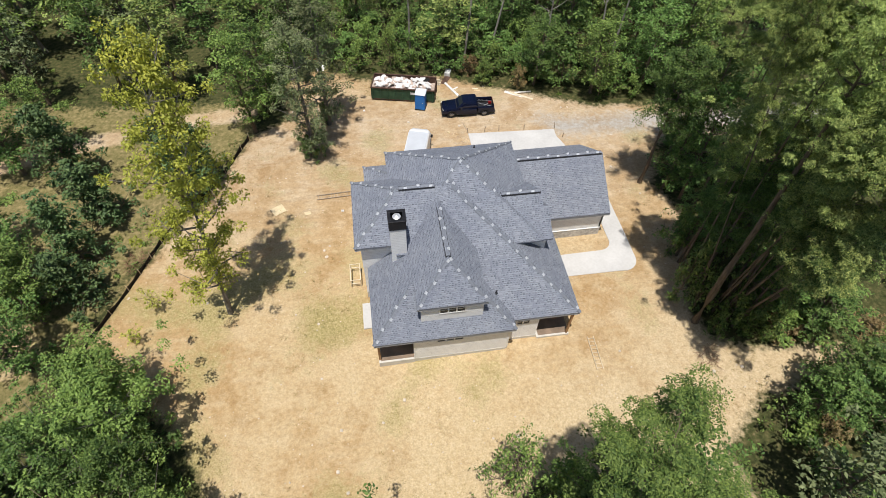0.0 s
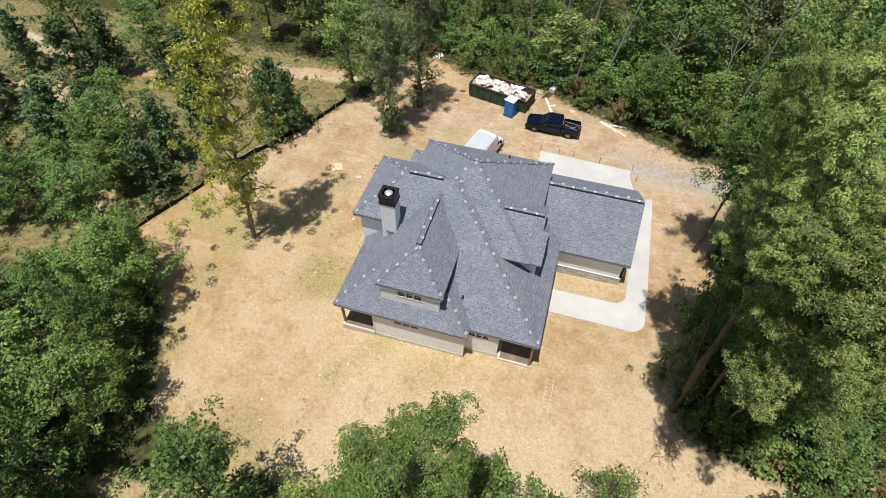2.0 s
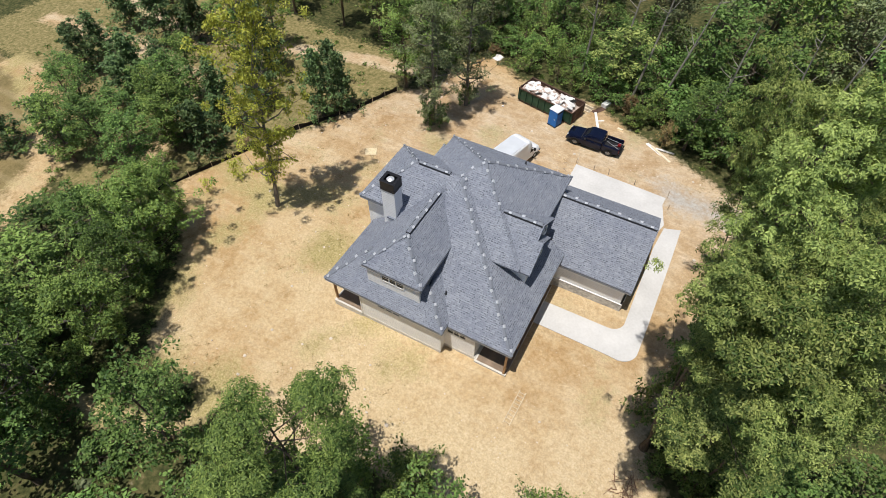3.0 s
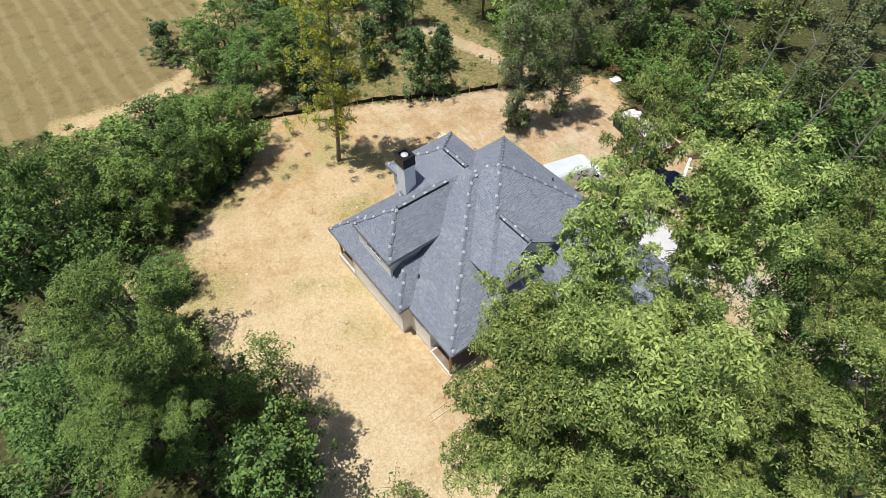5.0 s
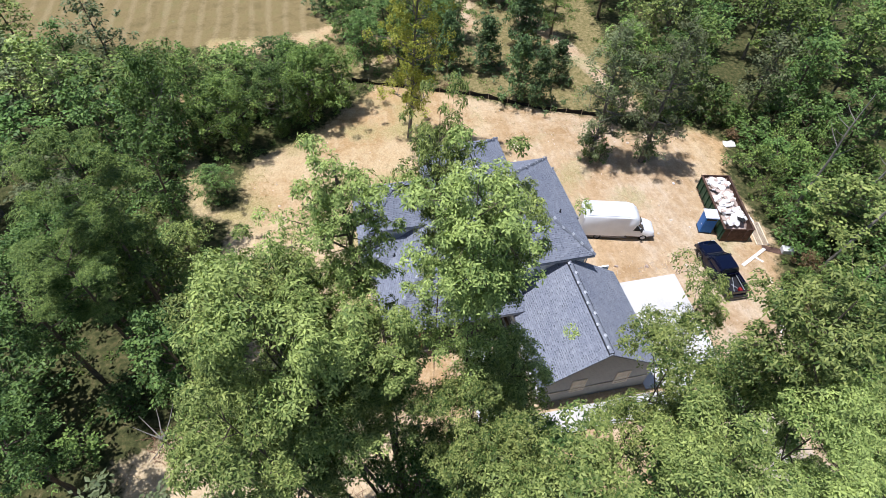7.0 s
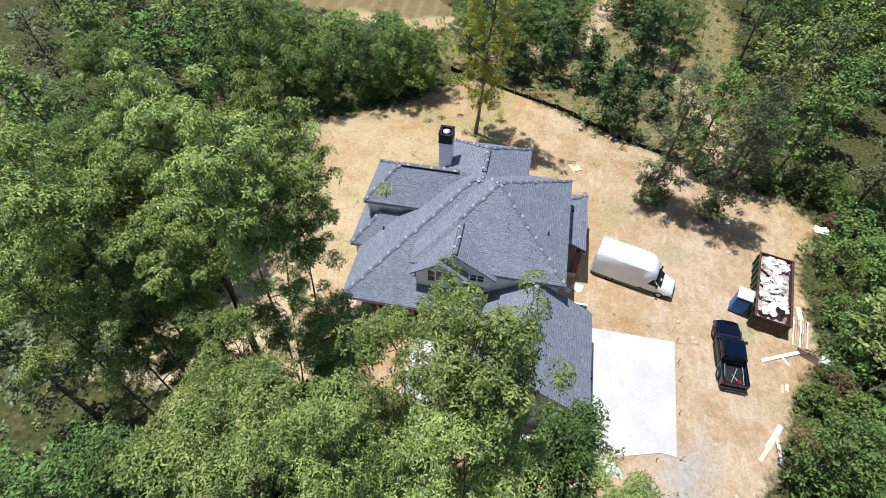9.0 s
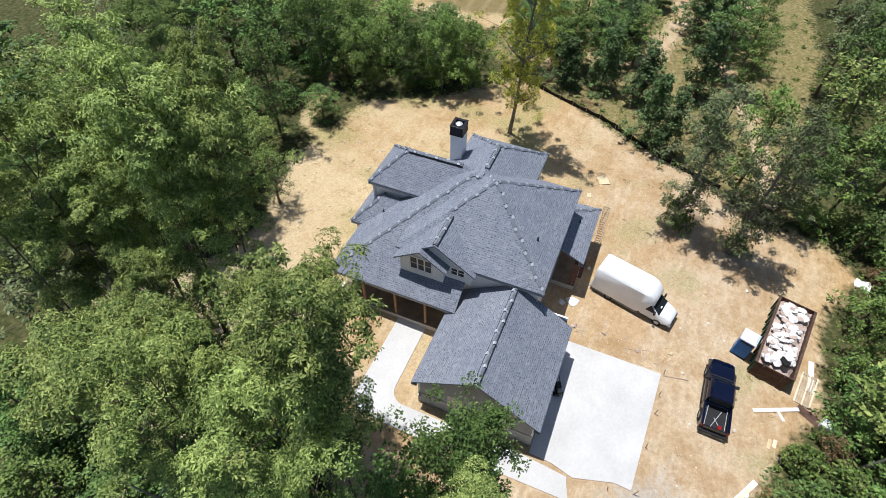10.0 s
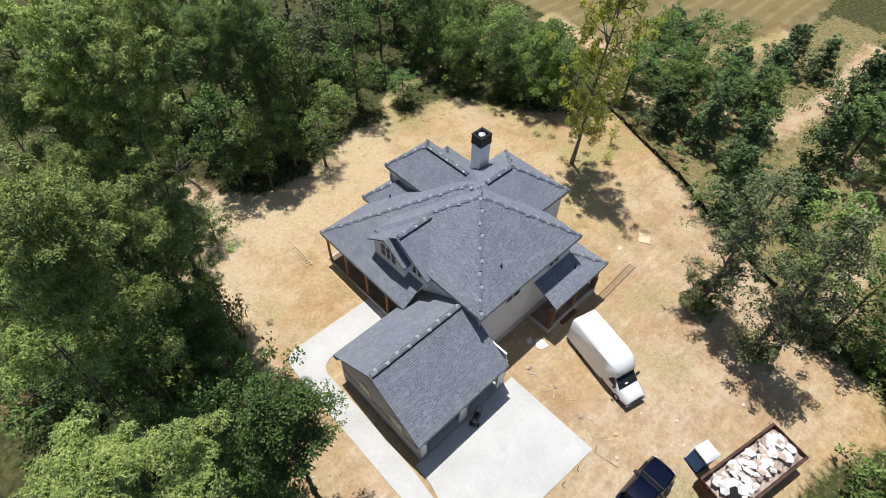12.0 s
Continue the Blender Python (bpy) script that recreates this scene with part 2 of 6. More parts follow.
M_STEEL = plain("galvanised steel", (0.72, 0.73, 0.74), 0.35, 0.5, 0.1, 4)
M_GLASS = glass_material("window glass", (0.03, 0.034, 0.04))
M_CARGLASS = glass_material("car glass")
M_BARK = bark_material("bark", (0.16, 0.125, 0.09))
M_BARK_DEAD = bark_material("weathered dead wood", (0.30, 0.275, 0.24))
M_BARK_PALE = bark_material("pale bark", (0.19, 0.172, 0.145))
M_LEAF = leaf_material("oak leaf", (0.046, 0.102, 0.024), (0.260, 0.375, 0.092), 0.13)
M_LEAF_BRIGHT = leaf_material("hickory leaf", (0.050, 0.108, 0.024), (0.430, 0.520, 0.155), 0.16)
M_LEAF_YELLOW = leaf_material("yellowing poplar leaf", (0.23, 0.29, 0.042), (0.62, 0.66, 0.13), 0.26)
M_LEAF_DARK = leaf_material("cedar needles", (0.042, 0.088, 0.034), (0.17, 0.26, 0.095), 0.1)
M_LEAF_DEEP = leaf_material("maple leaf", (0.037, 0.092, 0.024), (0.200, 0.330, 0.085), 0.13)
M_LEAF_DRY = leaf_material("dry brush leaf", (0.17, 0.13, 0.055), (0.40, 0.31, 0.15), 0.25)
M_PINE = leaf_material("pine needles", (0.085, 0.118, 0.052), (0.27, 0.32, 0.15), 0.15)
M_WOOD = plain("fresh lumber", (0.62, 0.47, 0.28), 0.8, 0, 0.18, 2.0)
M_WOODOLD = plain("weathered lumber", (0.42, 0.34, 0.25), 0.85, 0, 0.25, 2.0)
M_OSB = plain("plywood", (0.66, 0.54, 0.34), 0.85, 0, 0.15, 3.0)
M_TRUCK = plain("dark blue car paint", (0.004, 0.007, 0.026), 0.14, 0.3, 0.1, 1.0, 0.6, 0.02)
M_TRUCKBLACK = plain("black plastic trim", (0.018, 0.018, 0.02), 0.5, 0, 0.2)
M_TYRE = plain("tyre rubber", (0.02, 0.02, 0.02), 0.85, 0, 0.2)
M_RIM = plain("alloy wheel", (0.35, 0.35, 0.36), 0.35, 0.7, 0.1)
M_VANWHITE = plain("white van paint", (0.80, 0.81, 0.82), 0.35, 0, 0.05, 1.0, 0.4, 0.04)
M_VANROOF = plain("bare aluminium van roof", (0.82, 0.84, 0.86), 0.5, 0.5, 0.05, 1.0, 0.5, 0.03)
M_VANGREY = plain("grey van bumper", (0.20, 0.20, 0.21), 0.6)
M_DUMPGREEN = plain("green dumpster paint", (0.030, 0.075, 0.045), 0.55, 0.1, 0.3, 1.5)
M_RUST = plain("rusty steel", (0.105, 0.062, 0.046), 0.85, 0.2, 0.4, 2.5)
M_DEBRIS = plain("torn white wrap and drywall", (0.74, 0.71, 0.68), 0.85, 0, 0.18, 1.5)
M_DEBRIS2 = plain("cardboard and insulation scraps", (0.48, 0.38, 0.32), 0.9, 0, 0.3, 1.5)
M_POTTY = plain("blue plastic", (0.02, 0.16, 0.52), 0.45, 0, 0.12, 1.5)
M_POTTYROOF = plain("translucent white plastic", (0.72, 0.76, 0.80), 0.5, 0, 0.08)
M_SILT = plain("black silt fabric", (0.018, 0.017, 0.016), 0.9, 0, 0.3, 2)
M_ROCK = plain("pale stones", (0.60, 0.52, 0.42), 0.9, 0, 0.25, 2)
M_DRYGRASS = leaf_material("dry grass blades", (0.17, 0.17, 0.06), (0.50, 0.42, 0.19), 0.35)
M_RED = plain("red lamp plastic", (0.25, 0.01, 0.01), 0.3)
M_LAMP = plain("clear lamp lens", (0.7, 0.7, 0.68), 0.15)


# ---------- mesh helpers ----------
def obj(name, bm, mat, parent=None, label=""):
    me = bpy.data.meshes.new(name)
    bm.normal_update()
    bm.to_mesh(me)
    bm.free()
    me.materials.append(mat)
    ob = new(name, me)
    if parent:
        ob.parent = parent
    if label:
        ob["label"] = label
    return ob


def part(name, bm, mat, parent, label=""):
    return obj(name, bm, mat, parent, label)


def thing(name, m, label, category, group="", kind=""):
    ob = new(name)
    ob.matrix_basis = m
    return tagged(ob, label, category, group, kind)


def box(bm, x0, x1, y0, y1, z0, z1, bevel=0.0):
    g = bmesh.ops.create_cube(bm, size=1.0)
    vs = g["verts"]
    for v in vs:
        v.co = Vector(((x0 + x1) / 2 + v.co.x * (x1 - x0), (y0 + y1) / 2 + v.co.y * (y1 - y0), (z0 + z1) / 2 + v.co.z * (z1 - z0)))
    if bevel:
        es = {e for v in vs for e in v.link_edges}
        bmesh.ops.bevel(bm, geom=list(es), offset=bevel, segments=2, affect="EDGES", profile=0.5)
    return vs


def boxed(x0, x1, y0, y1, z0, z1, bevel=0.0):
    bm = bmesh.new()
    box(bm, x0, x1, y0, y1, z0, z1, bevel)
    return bm


def prism(bm, pts, z0, z1):
    """A flat outline raised from z0 to z1 (numbers or functions of x, y)."""
    f0 = z0 if callable(z0) else (lambda x, y: z0)
    f1 = z1 if callable(z1) else (lambda x, y: z1)
    lo = [bm.verts.new((x, y, f0(x, y))) for x, y in pts]
    hi = [bm.verts.new((x, y, f1(x, y))) for x, y in pts]
    bm.faces.new(hi)
    bm.faces.new(lo[::-1])
    n = len(pts)
    for i in range(n):
        bm.faces.new((lo[i], lo[(i + 1) % n], hi[(i + 1) % n], hi[i]))


def profile(bm, pts, axis, a0, a1):
    """A closed outline in two axes drawn out along the third ('x' or 'y')."""
    def at(p, a):
        return (a, p[0], p[1]) if axis == "x" else (p[0], a, p[1])
    lo = [bm.verts.new(at(p, a0)) for p in pts]
    hi = [bm.verts.new(at(p, a1)) for p in pts]
    n = len(pts)
    fs = [bm.faces.new(lo), bm.faces.new(hi[::-1])]
    for i in range(n):
        fs.append(bm.faces.new((lo[i], hi[i], hi[(i + 1) % n], lo[(i + 1) % n])))
    bmesh.ops.recalc_face_normals(bm, faces=fs)
    return lo + hi


def tube(bm, pts, radii, sides=6, caps=True):
    rings = []
    for i, p in enumerate(pts):
        p = Vector(p)
        d = Vector(pts[min(i + 1, len(pts) - 1)]) - Vector(pts[max(i - 1, 0)])
        q = d.to_track_quat("Z", "Y")
        rings.append([bm.verts.new(p + q @ Vector((math.cos(a) * radii[i], math.sin(a) * radii[i], 0))) for a in (2 * math.pi * k / sides for k in range(sides))])
    for a, b in zip(rings, rings[1:]):
        for k in range(sides):
            bm.faces.new((a[k], a[(k + 1) % sides], b[(k + 1) % sides], b[k]))
    if caps:
        bm.faces.new(rings[0][::-1])
        bm.faces.new(rings[-1])


def beam(bm, a, b, w, h):
    """A squared stick from a to b."""
    a, b = Vector(a), Vector(b)
    d = b - a
    q = d.to_track_quat("X", "Z")
    vs = box(bm, 0, d.length, -w / 2, w / 2, -h / 2, h / 2)
    for v in vs:
        v.co = a + q @ v.co


def shell(bm, polys, thick):
    """Sloping panels that share edges, with a thickness straight down."""
    top, low = {}, {}

    def key(p):
        return tuple(round(c, 4) for c in p)
    edges = {}
    for poly in polys:
        for p in poly:
            k = key(p)
            if k not in top:
                top[k] = bm.verts.new(p)
                low[k] = bm.verts.new((p[0], p[1], p[2] - thick))
        ks = [key(p) for p in poly]
        bm.faces.new([top[k] for k in ks])
        bm.faces.new([low[k] for k in ks[::-1]])
        for a, b in zip(ks, ks[1:] + ks[:1]):
            edges[(a, b)] = 1
    for a, b in edges:
        if (b, a) not in edges:
            bm.faces.new((top[b], top[a], low[a], low[b]))


# ---------- the land ----------
def gz(x, y):
    """Height of the ground: highest before the house's south front, falling to the north and west."""
    xs, ys = max(-30.0, min(30.0, x)), max(-5.0, min(58.0, y))
    return -0.42 - 0.022 * (ys - 19.0) + 0.017 * (xs - 8.0) + 0.28 * math.exp(-((x - 6.0) / 9.0) ** 2 - ((y - 21.0) / 5.0) ** 2)


def inside(poly, x, y):
    hit = False
    j = len(poly) - 1
    for i in range(len(poly)):
        (xi, yi), (xj, yj) = poly[i], poly[j]
        if (yi > y) != (yj > y) and x < (xj - xi) * (y - yi) / (yj - yi) + xi:
            hit = not hit
        j = i
    return hit


def reach(poly, x, y, closed=True):
    """Distance to an outline or line."""
    best = 1e9
    n = len(poly)
    for i in range(n if closed else n - 1):
        (ax, ay), (bx, by) = poly[i], poly[(i + 1) % n]
        dx, dy = bx - ax, by - ay
        t = max(0, min(1, ((x - ax) * dx + (y - ay) * dy) / (dx * dx + dy * dy)))
        best = min(best, math.hypot(x - ax - t * dx, y - ay - t * dy))
    return best


def signed(poly, x, y):
    d = reach(poly, x, y)
    return d if inside(poly, x, y) else -d


CLEARING = [(-13.2, 49.5), (-17.8, 38), (-22.8, 30), (-24.3, 24), (-20.5, 20.5), (-15.5, 15.5), (-12, 8.5), (-4, 7.6), (1, 6.4), (5.5, 7.6), (9, 9.5), (14, 9),
            (17, 6), (19, 1), (23, 2), (23, 9.5), (27, 12.6), (32, 13.6), (37, 14.2), (36.5, 15.8), (31, 16.2), (28.4, 16.6), (26.2, 17.8), (25, 20.4), (26, 24), (29.5, 30), (28, 36), (31, 42), (42, 43), (44, 47), (34, 48.6), (26, 49.2), (19.5, 52.5), (14, 55), (9.5, 57.6),
            (0, 58.2), (-6, 61.5), (-9.5, 59.5), (-10, 55.5), (-9, 52)]
FIELD = [(-37, 6), (-36, 13), (-39, 19), (-46, 25), (-55, 29), (-66, 31), (-120, 26), (-120, -60), (-48, -60), (-42, -14), (-38, -6)]
MEADOW = [(-13.5, 50), (-18.5, 38), (-24, 29), (-26, 22), (-31, 16), (-37, 19), (-46, 26), (-55, 30), (-72, 32), (-72, 58), (-48, 60), (-30, 57), (-13, 56)]
TRACK = [(-14, 54), (-20, 53.4), (-30, 51), (-45, 46), (-62, 50)]
DRIVE = [(9, 55), (17, 48.5), (21.5, 46.2), (32, 45.7), (46, 44.5), (70, 45)]
FOOTPATH = [(-30, 1.0), (-18, 1.5), (-10.5, 3.2), (-5.5, 4.6), (-3.2, 8.5)]
SANDSPUR = [(-29, 24), (-33, 29.5), (-36, 38.5), (-50, 41), (-66, 40)]


def smooth(d, w):
    return max(0.0, min(1.0, 0.5 + d / (2 * w)))


def land_masks(x, y):
    clay = smooth(signed(CLEARING, x, y), 1.2)
    clay = max(clay, 0.95 * smooth(1.3 - reach(TRACK, x, y, False), 0.8), 0.8 * smooth(1.8 - reach(SANDSPUR, x, y, False), 1.2))
    clay = max(clay, 0.8 * smooth(2.2 - reach(FIELD, x, y), 1.5) if x > -62 and y > 2 else 0)
    clay = max(clay, 0.85 * smooth(0.9 - reach(FOOTPATH, x, y, False), 0.8))
    grass = smooth(signed(MEADOW, x, y), 1.5)
    field = smooth(signed(FIELD, x, y), 1.0)
    gravel = (0.75 * smooth(1.7 - reach(DRIVE, x, y, False), 1.3)) * smooth(x - 18.5, 2.5)
    n1 = noise.noise((x * 0.09, y * 0.09, 3.1))
    straw = max(0.0, min(1.0, 0.25 + 0.55 * n1 + 0.5 * smooth(24 - y, 9) * smooth(x + 15, 5)))
    weed = max(0.0, min(0.85, 0.95 * noise.noise((x * 0.24, y * 0.20, 7.7)) + 0.30 * smooth(2 - x, 5) * smooth(30 - y, 6) + 0.10 * smooth(-4 - x, 4)))
    pale = 0.9 * smooth(y - 38, 8) * smooth(56 - y, 4) + 0.25 * smooth(x - 14, 6)
    return clay, grass, field, gravel, straw, weed, min(1.0, pale)


def build_ground():
    def lines(a, b, lo, hi, step):
        n = round((hi - lo) / step)
        return [*a, *(lo + step * i for i in range(n + 1)), *b]
    xs = lines((-2500, -900, -350, -180, -120), (100, 150, 300, 900, 2500), -80.0, 66.0, 1.0)
    ys = lines((-2500, -900, -350, -150, -80), (130, 170, 300, 900, 2500), -40.0, 98.0, 1.0)
    bm_v, masks = [], []
    for y in ys:
        for x in xs:
            near = -80 <= x <= 66 and -40 <= y <= 98
            rough = 0.05 * noise.noise((x * 0.35, y * 0.35, 0.4)) + 0.10 * noise.noise((x * 0.08, y * 0.08, 1.4)) if near else 0
            calm = smooth(reach([(-3, 18), (23, 18), (23, 47), (-3, 47)], x, y) - 3, 3) if not (-3 < x < 23 and 18 < y < 47) else 0
            bm_v.append((x, y, gz(x, y) + rough * calm))
            masks.append(land_masks(x, y) if near else (0, 0, 0, 0, 0, 0, 0))
    w = len(xs)
    faces = [(j * w + i, j * w + i + 1, (j + 1) * w + i + 1, (j + 1) * w + i) for j in range(len(ys) - 1) for i in range(w - 1)]
    me = bpy.data.meshes.new("ground")
    me.from_pydata(bm_v, [], faces)
    for k, n in enumerate(("clay", "grass", "field", "gravel", "straw", "weed", "pale")):
        me.attributes.new(n, "FLOAT", "POINT").data.foreach_set("value", np.array([m[k] for m in masks], dtype=np.float32))
    me.polygons.foreach_set("use_smooth", [True] * len(faces))
    me.materials.append(M_GROUND)
    return tagged(new("ground", me), "bare sandy clay clearing with dry straw, ringed by grass and forest litter", "ground", "", "structure")


build_ground()


def arc(cx, cy, r, a0, a1, n=8):
    return [(cx + r * math.cos(radians(a0 + (a1 - a0) * i / n)), cy + r * math.sin(radians(a0 + (a1 - a0) * i / n))) for i in range(n + 1)]


def slab(name, pts, h, label):
    bm = bmesh.new()
    prism(bm, pts, lambda x, y: gz(x, y) - 0.12, lambda x, y: gz(x, y) + h)
    return tagged(obj(name, bm, M_CONCRETE), label, "concrete paving", "", "structure")


slab("pavement", [(10.75, 38.75), (20.65, 38.75), (20.7, 40.3), (21.1, 41.9), (20.6, 43.6), (20.3, 44.6), (20.35, 45.75), (10.7, 46.4)], 0.06, "wide new white concrete driveway apron before the garage")
slab("pavement", [(13.9, 25.68), (20.6, 25.62), *arc(21.35, 26.9, 1.35, -85, 0, 6), (22.75, 30), (22.75, 38.5), (22.7, 42.0), (21.2, 41.5), (20.95, 38.5), (20.98, 29.9), *arc(19.9, 29.2, 1.08, 0, -90, 6), (13.9, 28.1)], 0.06, "new pale concrete walkway curving round the garage to the porch")

# ---------- the house ----------
FLOOR = 0.12
house = thing("house", Matrix(), "new two-storey house with grey shingle hip roofs and pale lap siding", "house")


def hip_panels(x0, x1, y0, y1, ze, s, ridge, lo="hip", hi="hip", s_end=None):
    """Roof panels over a rectangle. ridge: 'x' or 'y'; lo, hi: 'hip' or 'gable' at the ridge's two ends."""
    flip = ridge == "x"
    if flip:
        x0, x1, y0, y1 = y0, y1, x0, x1
    s_end = s_end or s
    h = (x1 - x0) / 2
    xm, zr = (x0 + x1) / 2, ze + s * h
    run = h * s / s_end
    a = y0 + (run if lo == "hip" else 0)
    b = y1 - (run if hi == "hip" else 0)
    P = lambda x, y, z: (y, x, z) if flip else (x, y, z)  # noqa: E731
    polys = [[P(x0, y1, ze), P(x0, y0, ze), P(xm, a, zr), P(xm, b, zr)], [P(x1, y0, ze), P(x1, y1, ze), P(xm, b, zr), P(xm, a, zr)]]
    if lo == "hip":
        polys.append([P(x0, y0, ze), P(x1, y0, ze), P(xm, a, zr)])
    if hi == "hip":
        polys.append([P(x1, y1, ze), P(x0, y1, ze), P(xm, b, zr)])
    if flip:
        polys = [p[::-1] for p in polys]
    return polys, P(xm, a, zr), P(xm, b, zr)


def roof(polys, thick=0.14, label=""):
    bm = bmesh.new()
    shell(bm, polys, thick)
    return part("roof", bm, M_SHINGLE, house, label)


def eave(a, b, z, inward, depth=0.42, fascia=0.19):
    """Fascia board and soffit below an eave from a to b; inward: unit way towards the wall."""
    bm = bmesh.new()
    (ax, ay), (bx, by), (ix, iy) = a, b, inward
    x0, x1 = sorted((ax + ix * 0.012, bx + ix * 0.012)) if abs(ax - bx) > abs(ay - by) else sorted((ax + ix * 0.012, ax + ix * 0.045))
    y0, y1 = sorted((ay + iy * 0.012, ay + iy * 0.045)) if abs(ax - bx) > abs(ay - by) else sorted((ay, by))
    box(bm, x0, x1, y0, y1, z - 0.13 - fascia, z - 0.142)
    part("fascia", bm, M_FASCIA, house)
    bm = bmesh.new()
    if abs(ax - bx) > abs(ay - by):
        y0, y1 = sorted((ay + iy * 0.048, ay + iy * depth))
        box(bm, min(ax, bx), max(ax, bx), y0, y1, z - 0.31, z - 0.285)
    else:
        x0, x1 = sorted((ax + ix * 0.048, ax + ix * depth))
        box(bm, x0, x1, min(ay, by), max(ay, by), z - 0.31, z - 0.285)
    part("soffit", bm, M_SOFFIT, house)


S1 = 0.672
# main block, north
N_X0, N_X1, N_Y0, N_Y1, N_E = 1.05, 12.45, 24.9, 36.4, 6.28
p, na, nb = hip_panels(N_X0, N_X1, N_Y0, N_Y1, N_E, S1, "y")
N_APEX = Vector(((N_X0 + N_X1) / 2, (N_Y0 + N_Y1) / 2, N_E + S1 * (N_X1 - N_X0) / 2))
roof(p, label="grey shingle roof with hips")
# south-east block, sweeping down over the porch
S_E, S_X1, S_Y0 = 3.42, 14.5, 19.84
S_D = 8.65
S_AP = Vector((S_X1 - S_D, S_Y0 + S_D, S_E + S1 * S_D))
roof([[(S_X1, S_Y0, S_E), (S_X1, 30.6, S_E), (S_AP.x, 30.6, S_AP.z), tuple(S_AP)],
      [(2.6, S_Y0, S_E), (S_X1, S_Y0, S_E), tuple(S_AP), (2.6, S_AP.y, S_AP.z - S1 * 1.6)],
      [tuple(S_AP), (S_AP.x, 30.6, S_AP.z), (3.3, 30.6, S_AP.z - S1 * (S_AP.x - 3.3)), (2.6, S_AP.y, S_AP.z - S1 * 1.6)]])
# south wing, lower skirt and upper roof
W_S = 0.85
L_X0, L_X1, L_Y0, L_E = -1.29, 9.3, 18.98, 3.595
U_X0, U_X1, U_Y0, U_E = 2.02, 7.12, 19.8, 6.55
roof([[(L_X0, 26.0, L_E), (L_X0, L_Y0, L_E), (2.6, L_Y0 + 3.94, L_E + W_S * 3.94), (2.6, 26.0, L_E + W_S * 3.94)],
      [(L_X0, L_Y0, L_E), (L_X1, L_Y0, L_E), (L_X1 - 2.2, L_Y0 + 2.2, L_E + W_S * 2.2), (2.6, L_Y0 + 2.2, L_E + W_S * 2.2), (2.6, L_Y0 + 3.94, L_E + W_S * 3.94)],
      [(L_X1, L_Y0, L_E), (L_X1, 24.0, L_E), (L_X1 - 2.2, 24.0, L_E + W_S * 2.2), (L_X1 - 2.2, L_Y0 + 2.2, L_E + W_S * 2.2)]])
U_H = (U_X1 - U_X0) / 2
U_XM, U_R = (U_X0 + U_X1) / 2, U_E + W_S * U_H
p, ua, ub = hip_panels(U_X0, U_X1, U_Y0, 28.2, U_E, W_S, "y", "hip", "gable")
# its west face runs on down to the wing's eave
roof(p)
# west wing
WW_X0, WW_Y0, WW_Y1, WW_E = -2.02, 25.62, 32.7, 6.64
p, wa, wb = hip_panels(WW_X0, 6.6, WW_Y0, WW_Y1, WW_E, S1, "x", "hip", "gable")
roof(p)
# garage
G_X1, G_Y0, G_Y1, G_E = 20.5, 29.8, 39.0, 2.82
p, ga, gb = hip_panels(11.9, G_X1, G_Y0, G_Y1, G_E, S1, "x", "gable", "gable")
roof(p, label="grey shingle garage gable roof")
# east gable and the smaller one nested before it
E_Y, E_R, E_H, E_S, E_X1 = 28.3, 8.25, 3.15, 0.70, 12.85
roof(hip_panels(8.2, E_X1, E_Y - E_H, E_Y + E_H, E_R - E_S * E_H, E_S, "x", "gable", "gable")[0])
F_Y, F_H, F_X1 = 27.25, 2.12, 13.3
F_E = E_R - E_S * E_H + 0.02
roof(hip_panels(9.0, F_X1, F_Y - F_H, F_Y + F_H, F_E, E_S, "x", "gable", "gable")[0])
# north porch
PN_X0, PN_X1, PN_Y1, PN_E, PN_S = -1.05, 5.75, 38.35, 2.95, 0.5
roof([[(PN_X1, PN_Y1, PN_E), (PN_X0, PN_Y1, PN_E), (PN_X0 + 2.4, PN_Y1 - 2.4, PN_E + PN_S * 2.4), (PN_X1, PN_Y1 - 2.4, PN_E + PN_S * 2.4)],
      [(PN_X0, PN_Y1, PN_E), (PN_X0, 32.0, PN_E), (PN_X0 + 2.4, 32.0, PN_E + PN_S * 2.4), (PN_X0 + 2.4, PN_Y1 - 2.4, PN_E + PN_S * 2.4)]])

